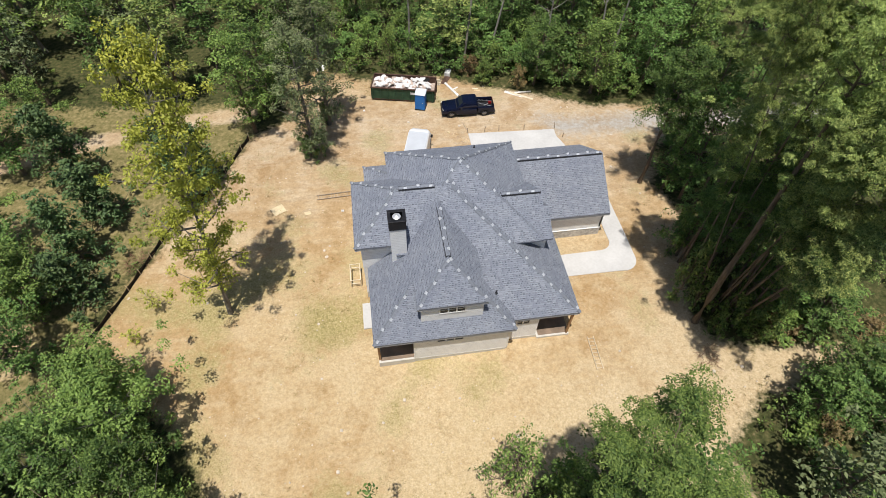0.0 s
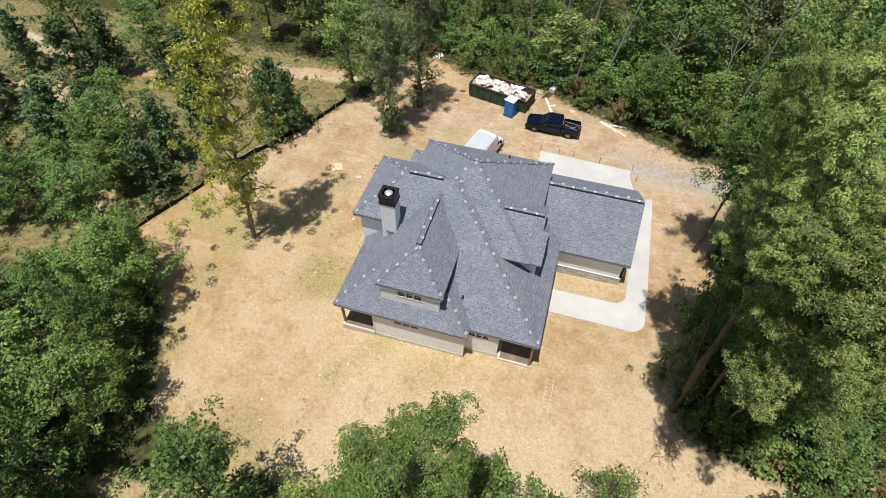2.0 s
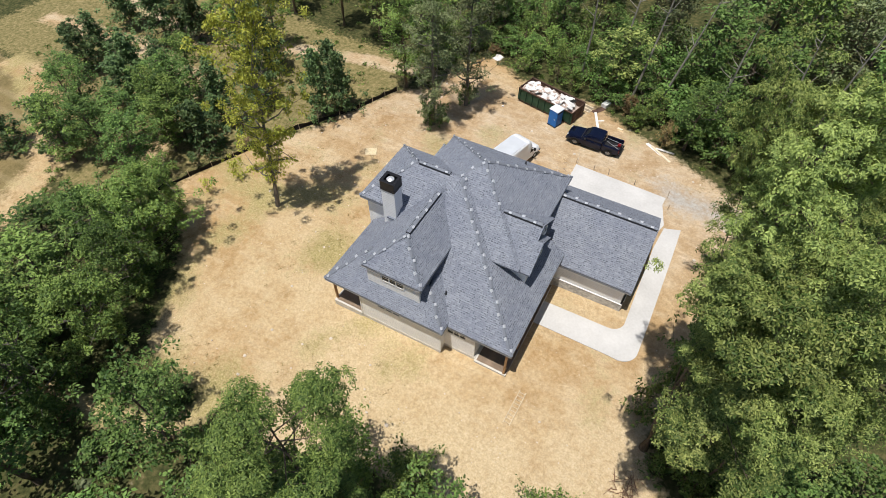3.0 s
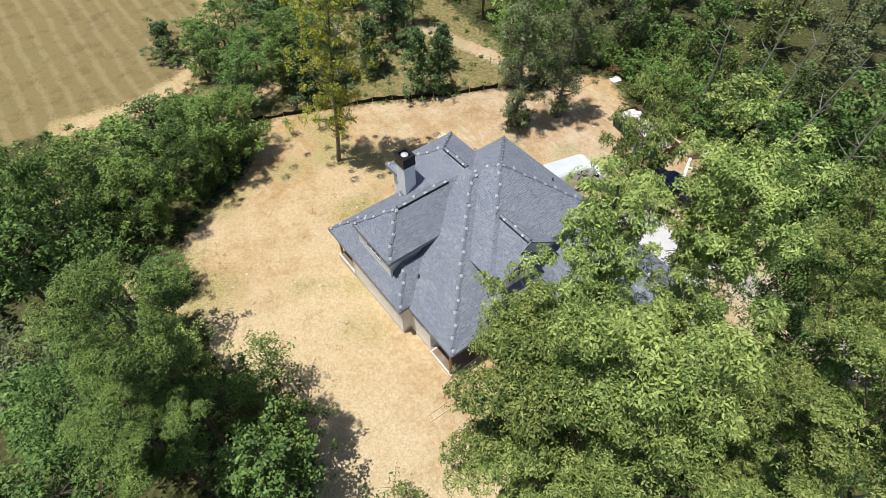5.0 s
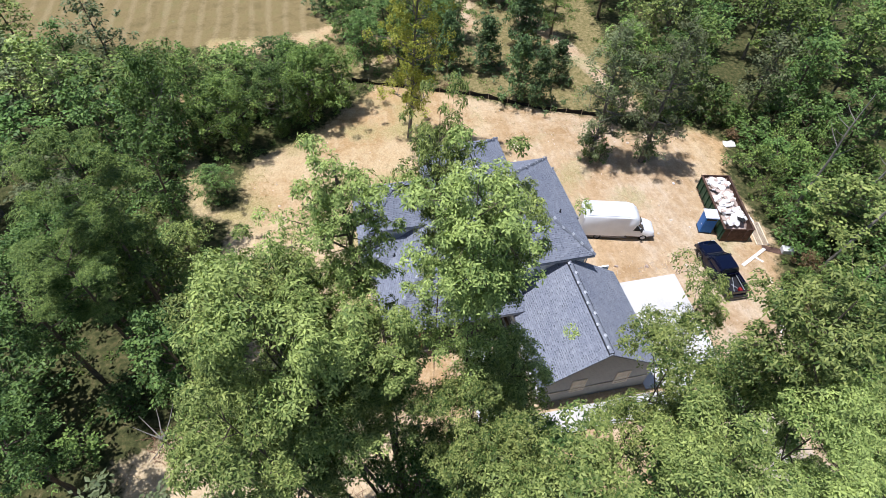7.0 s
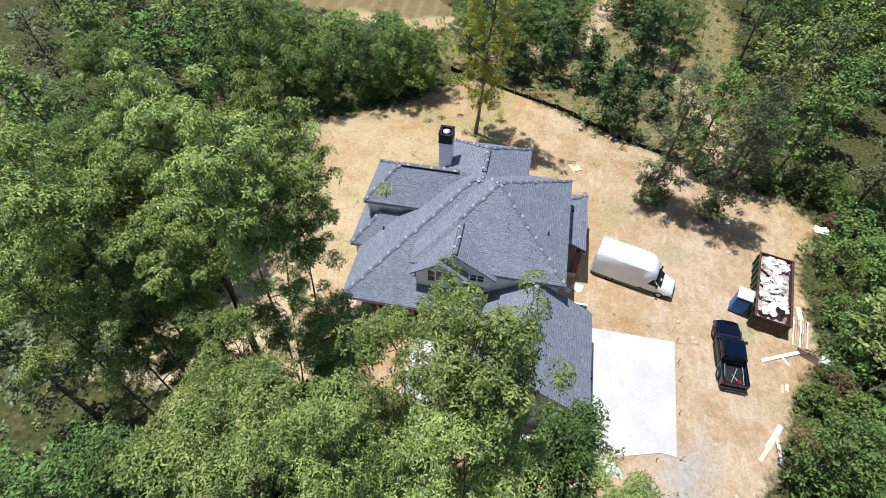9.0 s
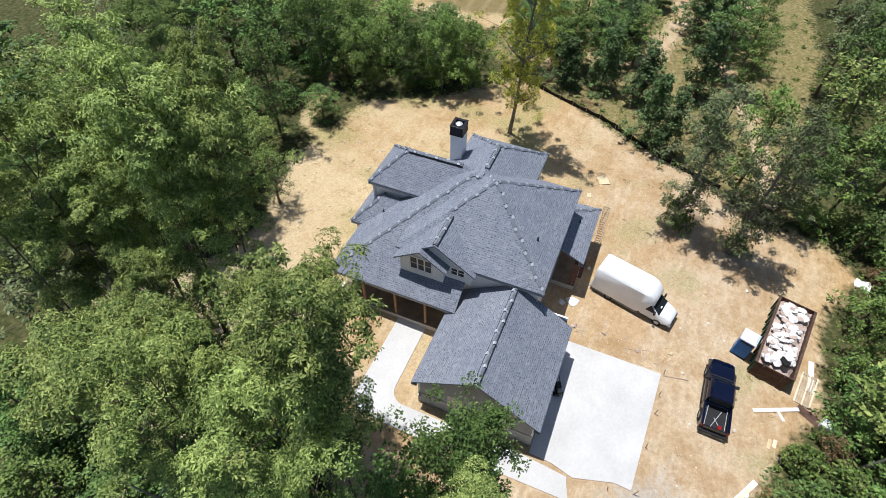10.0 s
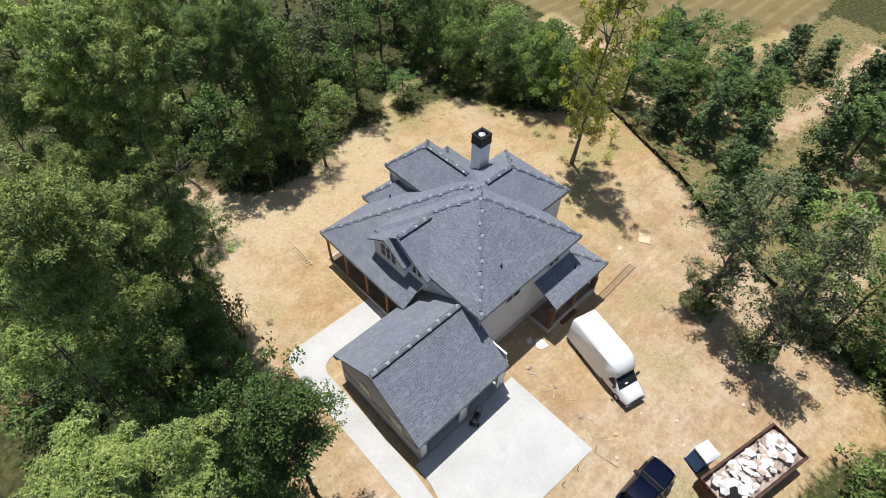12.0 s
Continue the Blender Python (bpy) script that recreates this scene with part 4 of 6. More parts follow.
def whorl_cloud(rng, clumps, per, size, blades=4, flat=0.6, slim=0.18):
    """Leaves in drooping whorls on the shell of flattened clumps, as hickories carry them."""
    C = np.asarray(clumps)
    n = len(C) * per
    c = np.repeat(C, per, axis=0)
    d = rng.normal(size=(n, 3))
    d[:, 2] = np.abs(d[:, 2]) * 1.1 - 0.35
    d /= np.linalg.norm(d, axis=1)[:, None]
    out = d * (c[:, 3] * rng.uniform(0.35, 1.0, n) ** 0.5)[:, None]
    out[:, 2] *= flat
    p = np.repeat(c[:, :3] + out, blades, axis=0)
    axis = d * 0.55 + rng.normal(size=(n, 3)) * 0.3
    axis[:, 2] += 0.75
    axis /= np.linalg.norm(axis, axis=1)[:, None]
    e1 = np.cross(axis, np.array([0.36, 0.93, 0.1]))
    e1 /= np.linalg.norm(e1, axis=1)[:, None]
    e2 = np.cross(axis, e1)
    axis, e1, e2 = (np.repeat(q, blades, axis=0) for q in (axis, e1, e2))
    m = n * blades
    ang = np.tile(np.arange(blades) * 2 * math.pi / blades, n) + np.repeat(rng.uniform(0, 6.28, n), blades) + rng.normal(size=m) * 0.25
    a = e1 * np.cos(ang)[:, None] + e2 * np.sin(ang)[:, None] - axis * rng.uniform(-0.05, 0.55, m)[:, None]
    a /= np.linalg.norm(a, axis=1)[:, None]
    b = np.cross(axis, a)
    b /= np.linalg.norm(b, axis=1)[:, None]
    nrm = np.cross(a, b)
    s = (np.repeat(rng.uniform(0.7, 1.25, n), blades) * rng.uniform(0.75, 1.15, m) * size)[:, None]
    v = np.empty((m, 4, 3))
    v[:, 0] = p + a * s * 0.06
    v[:, 1] = p + a * s * 0.55 + b * s * slim + nrm * s * 0.06
    v[:, 2] = p + a * s
    v[:, 3] = p + a * s * 0.55 - b * s * slim + nrm * s * 0.06
    f = np.arange(m * 4).reshape(m, 4)
    return v.reshape(-1, 3), np.concatenate([f[:, [0, 1, 2]], f[:, [0, 2, 3]]])


def tree_template(seed, height, radius, base, leafmat, barkmat, nlimb=12, per=60, leaf=0.34, lean=0.0, shape="round", sub=5, clump=1.0, trunk_r=None, whorls=False, skirt=0):
    """A tapered trunk with limbs, and a crown of leaf clumps at the limbs' ends. Returns two meshes."""
    rng = np.random.default_rng(seed)
    bm = bmesh.new()
    r0 = trunk_r or 0.012 * height + 0.06
    la = rng.uniform(0, 2 * math.pi)
    spine = []
    for i in range(8):
        f = i / 7
        w = lean * height * f ** 1.3
        spine.append(Vector((math.cos(la) * w + rng.normal() * 0.06 * (i > 0), math.sin(la) * w + rng.normal() * 0.06 * (i > 0), f * height * 0.93 - 0.25 * (i == 0))))
    tube(bm, spine, [r0 * (1.25 if i == 0 else (1 - 0.88 * i / 7)) for i in range(8)], 8)
    clumps = []

    def on_spine(f):
        k = min(6, int(f * 7))
        return spine[k].lerp(spine[k + 1], f * 7 - k)
    for i in range(nlimb):
        u = (i + rng.uniform(0.1, 0.9)) / nlimb
        f = base + (0.97 - base) * (u ** 0.55 if shape == "umbrella" else u)
        g = (f - base) / (1 - base)
        if shape == "cone":
            reachr = radius * (1.02 - g) * rng.uniform(0.75, 1.1)
        elif shape == "umbrella":
            reachr = radius * (0.35 + 0.70 * min(1.0, g * 1.5)) * rng.uniform(0.62, 1.1) * (0.6 if g > 0.9 else 1.0)
        elif shape == "tall":
            reachr = radius * (0.45 + 0.8 * math.sin(math.pi * min(1, g * 0.75 + 0.2)) - 0.25) * rng.uniform(0.6, 1.15)
        else:
            reachr = radius * max(0.25, math.sin(math.pi * (0.18 + 0.74 * g))) * rng.uniform(0.6, 1.15)
        ang = i * 2.4 + rng.uniform(-0.5, 0.5)
        p0 = on_spine(f)
        rise = reachr * (rng.uniform(0.25, 0.7) if shape != "cone" else rng.uniform(-0.15, 0.15))
        tip = p0 + Vector((math.cos(ang) * reachr, math.sin(ang) * reachr, rise))
        mid = p0.lerp(tip, 0.5) + Vector((rng.normal() * 0.15, rng.normal() * 0.15, -0.08 * reachr))
        lr = r0 * (1 - 0.85 * f) * 0.5 + 0.015
        tube(bm, [p0, mid, tip], [lr, lr * 0.6, 0.012], 4, False)
        clumps.append((*(p0.lerp(tip, 0.95)), clump * rng.uniform(0.75, 1.15)))
        for k in range(sub):
            q = mid.lerp(tip, rng.uniform(-0.2, 1.0))
            if shape == "umbrella":
                e = tip + Vector((rng.normal() * 0.62, rng.normal() * 0.62, rng.normal() * 0.22 - 0.05))
            else:
                e = q + Vector((rng.normal(), rng.normal(), rng.normal() * 0.6 + 0.25)) * (0.30 * reachr + 0.35)
            if k < 3:
                tube(bm, [q, e], [lr * 0.35 + 0.006, 0.008], 3, False)
            clumps.append((*e, clump * rng.uniform(0.55, 1.1)))
    # short side shoots with a few leaves lower down the trunk
    for i in range(skirt):
        p0 = on_spine(base * (0.76 + 0.24 * (i + rng.uniform(0, 1)) / skirt))
        ang, far = i * 2.4 + rng.uniform(-0.4, 0.4), radius * rng.uniform(0.35, 0.95)
        tip = p0 + Vector((math.cos(ang) * far, math.sin(ang) * far, far * 0.35))
        tube(bm, [p0, tip], [r0 * 0.16, 0.01], 4, False)
        for k in range(3):
            clumps.append((tip.x + rng.normal() * 0.3, tip.y + rng.normal() * 0.3, tip.z + rng.normal() * 0.3, clump * rng.uniform(0.7, 1.15)))
    top = spine[-1]
    for k in range(3):
        clumps.append((top.x + rng.normal() * 0.4, top.y + rng.normal() * 0.4, height * 0.95 + rng.normal() * 0.3, clump * (0.8 if shape != "cone" else 0.4)))
    trunk = bpy.data.meshes.new("trunk")
    bm.to_mesh(trunk)
    bm.free()
    trunk.materials.append(barkmat)
    v, f = whorl_cloud(rng, clumps, per, leaf) if whorls else leaf_cloud(rng, clumps, per, leaf)
    crown = mesh_from("crown", v, f, leafmat)
    return trunk, crown


def plant(name, meshes, x, y, s=1.0, sz=None, turn=0.0, label="", group="", z=None, tilt=0.0):
    m = Matrix.Translation((x, y, gz(x, y) if z is None else z)) @ pose(0, 0, 0, tilt, 0, turn) @ Matrix.Diagonal((s, s, sz or s, 1))
    t = thing(name, m, label, "tree" if name != "bush" else "bush", group)
    for n, me in zip(("trunk", "crown"), meshes):
        new(n, me).parent = t
    return t


rng_t = random.Random(11)


def spread(meshes):
    """How far a crown reaches sideways from its trunk."""
    co = np.empty(len(meshes[1].vertices) * 3, np.float32)
    meshes[1].vertices.foreach_get("co", co)
    co = co.reshape(-1, 3)
    mid = np.median(co[:, :2], axis=0)
    return float(np.percentile(np.hypot(*(co[:, :2] - mid).T), 93))


BANK = {
    # tall hardwoods that the camera passes over: fine leaves
    "TALL": (26.0, [tree_template(20 + i, 26.0, 2.7, 0.54, M_LEAF_BRIGHT, M_BARK, 13, 52, 0.205, 0.02, "umbrella", 6, 0.86, 0.16, True) for i in range(4)]),
    # slender ones with a crown at the very top
    "CROWN": (26.0, [tree_template(30 + i, 26.0, 1.5, 0.80, M_LEAF_BRIGHT, M_BARK, 19, 34, 0.18, 0.01, "round", 5, 0.52, (0.40, 0.13)[i], True, (6, 9)[i]) for i in range(2)]),
    "MID": (14.0, [tree_template(40 + i, 14.0, 2.9, 0.16, (M_LEAF, M_LEAF_DEEP, M_LEAF_BRIGHT, M_LEAF)[i], M_BARK, 17, 40, 0.32, 0.03, "round", 5, 0.85) for i in range(4)]),
    "MAPLE": (17.0, [tree_template(50 + i, 17.0, 3.0, 0.34, M_LEAF_DEEP, M_BARK, 22, 70, 0.215, 0.02, "umbrella", 6, 0.85) for i in range(2)]),
    "OAK": (23.0, [tree_template(24, 23.0, 3.0, 0.46, M_LEAF, M_BARK, 18, 62, 0.205, 0.02, "umbrella", 6, 0.90, 0.27, True)]),
    "ROUND": (17.0, [tree_template(55, 17.0, 2.7, 0.50, M_LEAF_DEEP, M_BARK, 30, 88, 0.205, 0.02, "round", 6, 0.80)]),
    "FAR": (17.0, [tree_template(60 + i, 17.0, 2.6, 0.28, (M_LEAF_DEEP, M_LEAF, M_PINE, M_LEAF_BRIGHT)[i], (M_BARK, M_BARK_PALE, M_BARK, M_BARK)[i], 15, 24, 0.44, 0.03, "tall" if i != 2 else "round", 4, 1.05) for i in range(4)]),
    "CEDAR": (7.0, [tree_template(80 + i, 7.0, 2.0, 0.04, M_LEAF_DARK, M_BARK, 26, 30, 0.29, 0.01, "cone", 4, 0.55) for i in range(2)]),
    "PINE": (15.0, [tree_template(90 + i, 15.0, 2.3, 0.12, M_PINE, M_BARK_PALE, 24, 62, 0.20, 0.02, "round", 5, 0.62) for i in range(2)]),
    "NEAR": (9.0, [tree_template(140 + i, 9.0, 2.9, 0.06, (M_LEAF, M_LEAF_DEEP)[i], M_BARK_PALE, 22, 62, 0.25, 0.03, "round", 6, 0.72) for i in range(2)]),
    "BUSH": (2.6, [tree_template(100 + i, 2.6, 1.3, 0.03, (M_LEAF_DEEP, M_LEAF, M_LEAF_DRY)[i], M_BARK, 10, 34, 0.24, 0.05, "round", 3, 0.45) for i in range(3)]),
    "THICKET": (5.0, [tree_template(120 + i, 5.0, 1.9, 0.03, (M_LEAF, M_LEAF_DEEP, M_LEAF_DEEP)[i], M_BARK, 10, 18, 0.355, 0.04, "round", 4, 0.75) for i in range(3)]),
    "POPLAR": (21.0, [tree_template(97, 21.0, 2.9, 0.15, M_LEAF_YELLOW, M_BARK_PALE, 38, 72, 0.22, 0.02, "tall", 5, 0.66, 0.22)]),
    "SAPLING": (2.6, [tree_template(115, 2.6, 0.7, 0.2, M_LEAF_YELLOW, M_BARK, 9, 16, 0.17, 0.03, "round", 3, 0.28, 0.03)]),
    "SPARSE": (9.0, [tree_template(110, 9.0, 2.2, 0.2, M_LEAF, M_BARK, 16, 15, 0.24, 0.03, "round", 4, 0.7)]),
}
WIDTH = {k: [spread(m) for m in v[1]] for k, v in BANK.items()}
taken = []


def put_tree(kind, x, y, top, r, i=None, label="", group="", lean=None):
    """A tree of that height and crown radius; lean: metres by which its top stands off its foot."""
    height, bank = BANK[kind]
    i = rng_t.randrange(len(bank)) if i is None else i % len(bank)
    sz, s = top / height, r / WIDTH[kind][i]
    taken.append((x, y))
    t = plant("bush" if kind == "BUSH" else {"PINE": "pine_tree", "CEDAR": "cedar_tree"}.get(kind, "tree"), bank[i], x, y, s, sz, rng_t.uniform(0, 360), label, group)
    if lean:
        foot = Matrix.Translation(t.matrix_basis.translation)
        tip = Vector((lean[0], lean[1], top)).to_track_quat("Z", "Y").to_matrix().to_4x4()
        t.matrix_basis = foot @ tip @ foot.inverted() @ t.matrix_basis
    return t


L_TALL = "tall hardwood with bright green leaves at the edge of the clearing"
for x, y, top, r, i, lean in ((28.6, 20.6, 29.0, 2.5, 2, (-2.3, -4.4)), (27.8, 20.0, 26.0, 2.6, 1, (-4.0, -6.0)), (29.8, 19.6, 27.2, 2.2, 0, (-1.5, -5.3)), (28.0, 22.3, 21.6, 2.1, 1, (-0.4, 0.1)), (29.0, 19.4, 22.8, 2.5, 3, (-3.3, -6.1)), (28.9, 29.0, 25.0, 2.3, 0, (-0.3, 0.2)), (32.0, 31.8, 25.8, 2.2, 2, None), (32.2, 28.0, 25.8, 2.1, 1, (-0.3, 0.0)),
                              (32.2, 24.0, 23.9, 2.6, 1, None), (29.6, 22.6, 21.4, 2.5, 0, None), (28.4, 19.2, 20.0, 2.8, 3, (-3.9, -5.0)), (31.8, 38.0, 20.8, 2.4, 2, None), (33.4, 35.6, 20.4, 2.5, 0, None)):
    put_tree("TALL", x, y, top, r, i, L_TALL, "hardwoods along the clearing", lean)
for x, y, top, r, i, lean in ((25.1, 19.7, 29.2, 1.7, 0, (-2.3, -0.5)), (25.7, 21.2, 29.9, 1.2, 1, (-4.6, 1.3)), (26.6, 22.9, 30.0, 1.75, 1, (-1.5, 0.0)), (27.0, 20.4, 26.0, 1.6, 1, (-4.7, -4.5)), (26.0, 23.6, 28.4, 1.6, 1, (-2.2, 0.8)), (30.2, 31.6, 28.4, 1.8, 1, (-0.4, 0.0)),
                              (27.2, 19.4, 25.0, 1.6, 1, (-1.2, 0.2)), (27.2, 19.7, 24.2, 1.5, 1, (-1.8, -1.9)), (25.8, 24.8, 18.8, 1.9, 1, (-0.6, 0.3)), (27.0, 20.8, 25.6, 1.7, 1, (-4.2, -5.2))):
    put_tree("CROWN", x, y, top, r, i, "tall slender hardwood with a small bright crown", "hardwoods along the clearing", lean)
L_MID = "leafy green hardwood at the edge of the woods"
for x, y, top, r, i in ((29.9, 26.0, 10.0, 1.9, 1), (28.0, 18.8, 12.0, 2.2, 0), (30.6, 27.2, 15.5, 2.5, 0), (26.5, 26.6, 8.5, 1.9, 1), (29.8, 33.4, 14.0, 2.3, 1), (33.8, 17.9, 6.6, 2.6, 1), (36.2, 20.8, 8.0, 2.6, 1), (31.6, 20.4, 7.0, 2.2, 1), (32.6, 9.8, 9.0, 2.5, 1), (31.6, 12.0, 7.5, 2.4, 1), (29.4, 10.8, 7.0, 2.1, 1), (35.6, 12.6, 7.0, 2.3, 3), (31.5, 40.0, 11.0, 2.6, 2),
                        (15.0, 6.5, 11.2, 2.7, 1), (5.0, -1.6, 12.0, 2.8, 1), (13.0, 8.6, 9.5, 1.9, 3), (8.6, 4.4, 13.0, 2.6, 3), (5.0, 3.0, 12.0, 2.8, 0), (-1.7, 3.8, 13.4, 2.5, 1), (9.4, 7.4, 8.4, 2.2, 0), (-6.6, 6.2, 4.4, 1.9, 1),
                        (-21.0, 8.5, 8.6, 3.2, 3), (-18.5, 4.0, 10.0, 3.2, 0), (-12.8, 50.3, 12.5, 3.3, 0), (-11.0, 54.0, 11.0, 2.8, 1),
                        (20.2, 54.4, 8.5, 2.6, 1), (26.6, 51.8, 9.5, 2.8, 3), (32.5, 51.6, 11.0, 3.0, 1), (36.5, 51.0, 12.0, 3.2, 0), (34.5, 41.0, 13.0, 3.0, 3)):
    put_tree("MID", x, y, top, r, i, L_MID, "trees round the clearing")
for x, y, top, r, i in ((26.3, 22.8, 12.0, 2.0, 1), (27.9, 20.6, 15.5, 2.5, 0), (28.6, 25.4, 16.0, 2.4, 1), (26.4, 25.8, 12.0, 2.0, 0), (8.5, 0.6, 14.5, 2.9, 1), (13.0, -0.4, 15.0, 3.0, 0), (20.4, -1.0, 13.0, 2.8, 1)):
    put_tree("MAPLE", x, y, top, r, i, "dense dark green hardwood beside the house", "trees round the clearing")
put_tree("OAK", 10.1, 4.7, 20.9, 2.8, 0, "broad green hardwood at the south edge of the clearing", "trees round the clearing")
put_tree("OAK", 12.6, 3.0, 16.4, 2.5, 0, "broad green hardwood at the south edge of the clearing", "trees round the clearing")
put_tree("ROUND", 26.7, 36.2, 16.0, 2.6, 0, "round dense dark green hardwood beside the drive", "trees round the clearing")
for x, y, top, r, i in ((-18.2, 15.8, 9.2, 3.2, 0), (-17.0, 12.6, 8.2, 2.9, 1), (-14.6, 8.0, 8.8, 3.0, 0), (-14.0, 2.0, 12.0, 3.4, 1), (-19.8, 19.0, 8.4, 3.0, 0), (-22.6, 14.5, 7.6, 3.2, 1)):
    put_tree("NEAR", x, y, top, r, i, L_MID, "trees round the clearing")
poplar = put_tree("POPLAR", -13.2, 26.2, 25.6, 3.3, 0, "tall slender tree with yellowing leaves in the clearing", "", (1.6, 1.6))
dead = random.Random(31)
for z, a, l in ((12.0, 2.4, 3.4), (14.0, 3.3, 3.0), (15.5, 1.6, 2.6), (10.5, 4.2, 2.8), (17.0, 2.8, 2.2)):
    bm = bmesh.new()
    p0 = Vector((0, 0, z))
    tip = p0 + Vector((math.cos(a) * l * 0.6, math.sin(a) * l * 0.6, l))
    tube(bm, [p0, p0.lerp(tip, 0.5) + Vector((0.1, -0.1, -0.15)), tip], [0.07, 0.045, 0.012], 5, False)
    for _ in range(4):
        q = p0.lerp(tip, dead.uniform(0.4, 0.9))
        tube(bm, [q, q + Vector((dead.uniform(-0.7, 0.7), dead.uniform(-0.7, 0.7), dead.uniform(0.3, 0.9)))], [0.025, 0.008], 4, False)
    part("bare_limb", bm, M_BARK_DEAD, poplar, "bare grey dead limb")
for x, y, top, r in ((29.8, 17.4, 4.0, 1.6), (28.4, 18.0, 3.0, 1.3), (26.9, 18.9, 4.4, 1.8), (25.4, 20.9, 4.8, 1.7), (24.2, 22.0, 7.4, 1.6), (25.8, 27.0, 5.8, 1.9), (26.0, 18.6, 2.6, 1.1), (27.4, 24.0, 5.0, 1.8)):
    put_tree("THICKET", x, y, top, r, 0, "dense bright green thicket along the woods", "thickets")
put_tree("SPARSE", 20.6, 11.6, 5.0, 1.9, 0, "small thin tree with sparse green leaves")
put_tree("SPARSE", 7.0, 9.4, 7.0, 2.0, 0, "small thin tree with sparse green leaves")
for x, y, top, r, i in ((-6.2, 45.2, 15.6, 2.7, 0), (-4.6, 50.4, 16.6, 2.9, 1)):
    put_tree("PINE", x, y, top, r, i, "grey-green pine with an airy crown beside the yard", "pines by the yard")
for x, y, top, r in ((-18.2, 40.4, 9.0, 2.1), (-17.0, 42.6, 8.0, 1.9), (-25.6, 29.2, 6.6, 2.2), (-26.8, 33.8, 8.5, 2.2), (-26.0, 38.6, 7.5, 2.4), (-40.8, 22.6, 6.0, 2.4), (-44.5, 19.0, 5.5, 2.2), (-38.5, 31.0, 7.0, 2.5), (-41.0, 34.2, 7.5, 2.5),
                     (-36.5, 34.8, 7.0, 2.3), (-49.6, 33.6, 7.0, 2.4), (-30.0, 44.8, 10.0, 2.6), (-46.0, 43.0, 9.0, 2.7), (-43.0, 46.0, 9.0, 2.6), (-51.5, 37.2, 6.0, 2.0), (-21.6, 46.6, 6.0, 1.9), (-54.0, 44.0, 8.0, 2.5)):
    put_tree("CEDAR", x, y, top, r, None, "dark green cedar in the rough meadow", "cedars in the meadow")
for x, y, top, r, i in ((-28.4, 27.4, 7.5, 2.5, 0), (-31.6, 32.6, 8.5, 2.7, 1), (-33.8, 36.4, 8.0, 2.7, 0), (-29.2, 29.6, 8.0, 2.4, 3), (-36.0, 46.6, 10.0, 3.0, 1), (-33.0, 50.0, 9.0, 2.6, 0), (-28.0, 23.0, 8.0, 2.6, 1), (-48.0, 47.5, 10.0, 3.0, 3), (-40.0, 50.0, 10.0, 3.0, 0),
                        (-36.5, 21.0, 8.0, 3.0, 0), (-39.5, 25.0, 8.5, 2.6, 1), (-33.0, 23.0, 8.5, 2.4, 1), (-30.8, 28.6, 9.0, 2.4, 0), (-43.0, 28.0, 7.0, 2.4, 1), (-33.5, 26.5, 7.0, 2.5, 1), (3.0, 5.2, 6.6, 1.9, 2), (30.8, 25.6, 13.0, 2.3, 0), (28.6, 35.0, 9.0, 2.0, 1)):
    put_tree("MID", x, y, top, r, i, L_MID, "trees round the clearing")
for x, y, top in ((-19.2, 27.2, 3.0), (-16.3, 28.6, 1.6), (-20.2, 24.2, 2.2)):
    put_tree("SAPLING", x, y, top, 0.75, 0, "young green sapling in the clearing", "saplings")

for x, y, top, r in ((-6.5, 45.0, 2.6, 1.2), (-5.4, 45.9, 2.2, 1.0), (-5.0, 50.9, 2.2, 1.2)):
    put_tree("BUSH", x, y, top, r, 0, "low leafy brush round the foot of a pine", "undergrowth")

# the woods behind: filled in where nothing else stands
rng_f = random.Random(5)


def free_spot(x, y, gap, edge):
    if signed(CLEARING, x, y) > -edge or signed(FIELD, x, y) > -1 or reach(TRACK, x, y, False) < 2.5 or reach(DRIVE, x, y, False) < 4:
        return False
    if signed(MEADOW, x, y) > -0.5:
        return False
    return all(math.hypot(x - a, y - b) > gap for a, b in taken)


def woods(x0, x1, y0, y1, tries, gap, lo, hi, edge=2.0):
    for _ in range(tries):
        x, y = rng_f.uniform(x0, x1), rng_f.uniform(y0, y1)
        if free_spot(x, y, gap, edge):
            put_tree("FAR", x, y, rng_f.uniform(lo, hi), rng_f.uniform(2.5, 3.5), None, "tall green tree in the dense woods", "trees of the woods")


woods(19, 58, 56, 94, 1200, 5.3, 11, 17, 3.0)
woods(-10, 19, 70, 94, 500, 6.0, 9, 14, 3.0)
woods(-10, 19, 60, 70, 60, 9.0, 7, 10, 3.0)
woods(35, 54, -8, 54, 300, 8.0, 13, 20, 3.5)
woods(-22, 26, -24, 8, 420, 5.2, 8, 14, 1.0)
woods(-62, -8, 56, 90, 900, 5.0, 9, 15)
woods(-31, -17, -28, -3, 160, 4.4, 9, 13)
woods(-29, -22, -20, 16, 120, 4.6, 5.5, 7.5)


def thicket(x0, x1, y0, y1, tries, gap, lo, hi, edge):
    spots = []
    for _ in range(tries):
        x, y = rng_f.uniform(x0, x1), rng_f.uniform(y0, y1)
        if not free_spot(x, y, 1.3, edge) or (-10 < x < 8 and 2.5 < y < 14) or any(math.hypot(x - a, y - b) < gap for a, b in spots):
            continue
        spots.append((x, y))
        put_tree("THICKET", x, y, rng_f.uniform(lo, hi), rng_f.uniform(1.7, 2.6), None, "dense bright green thicket along the woods", "thickets")


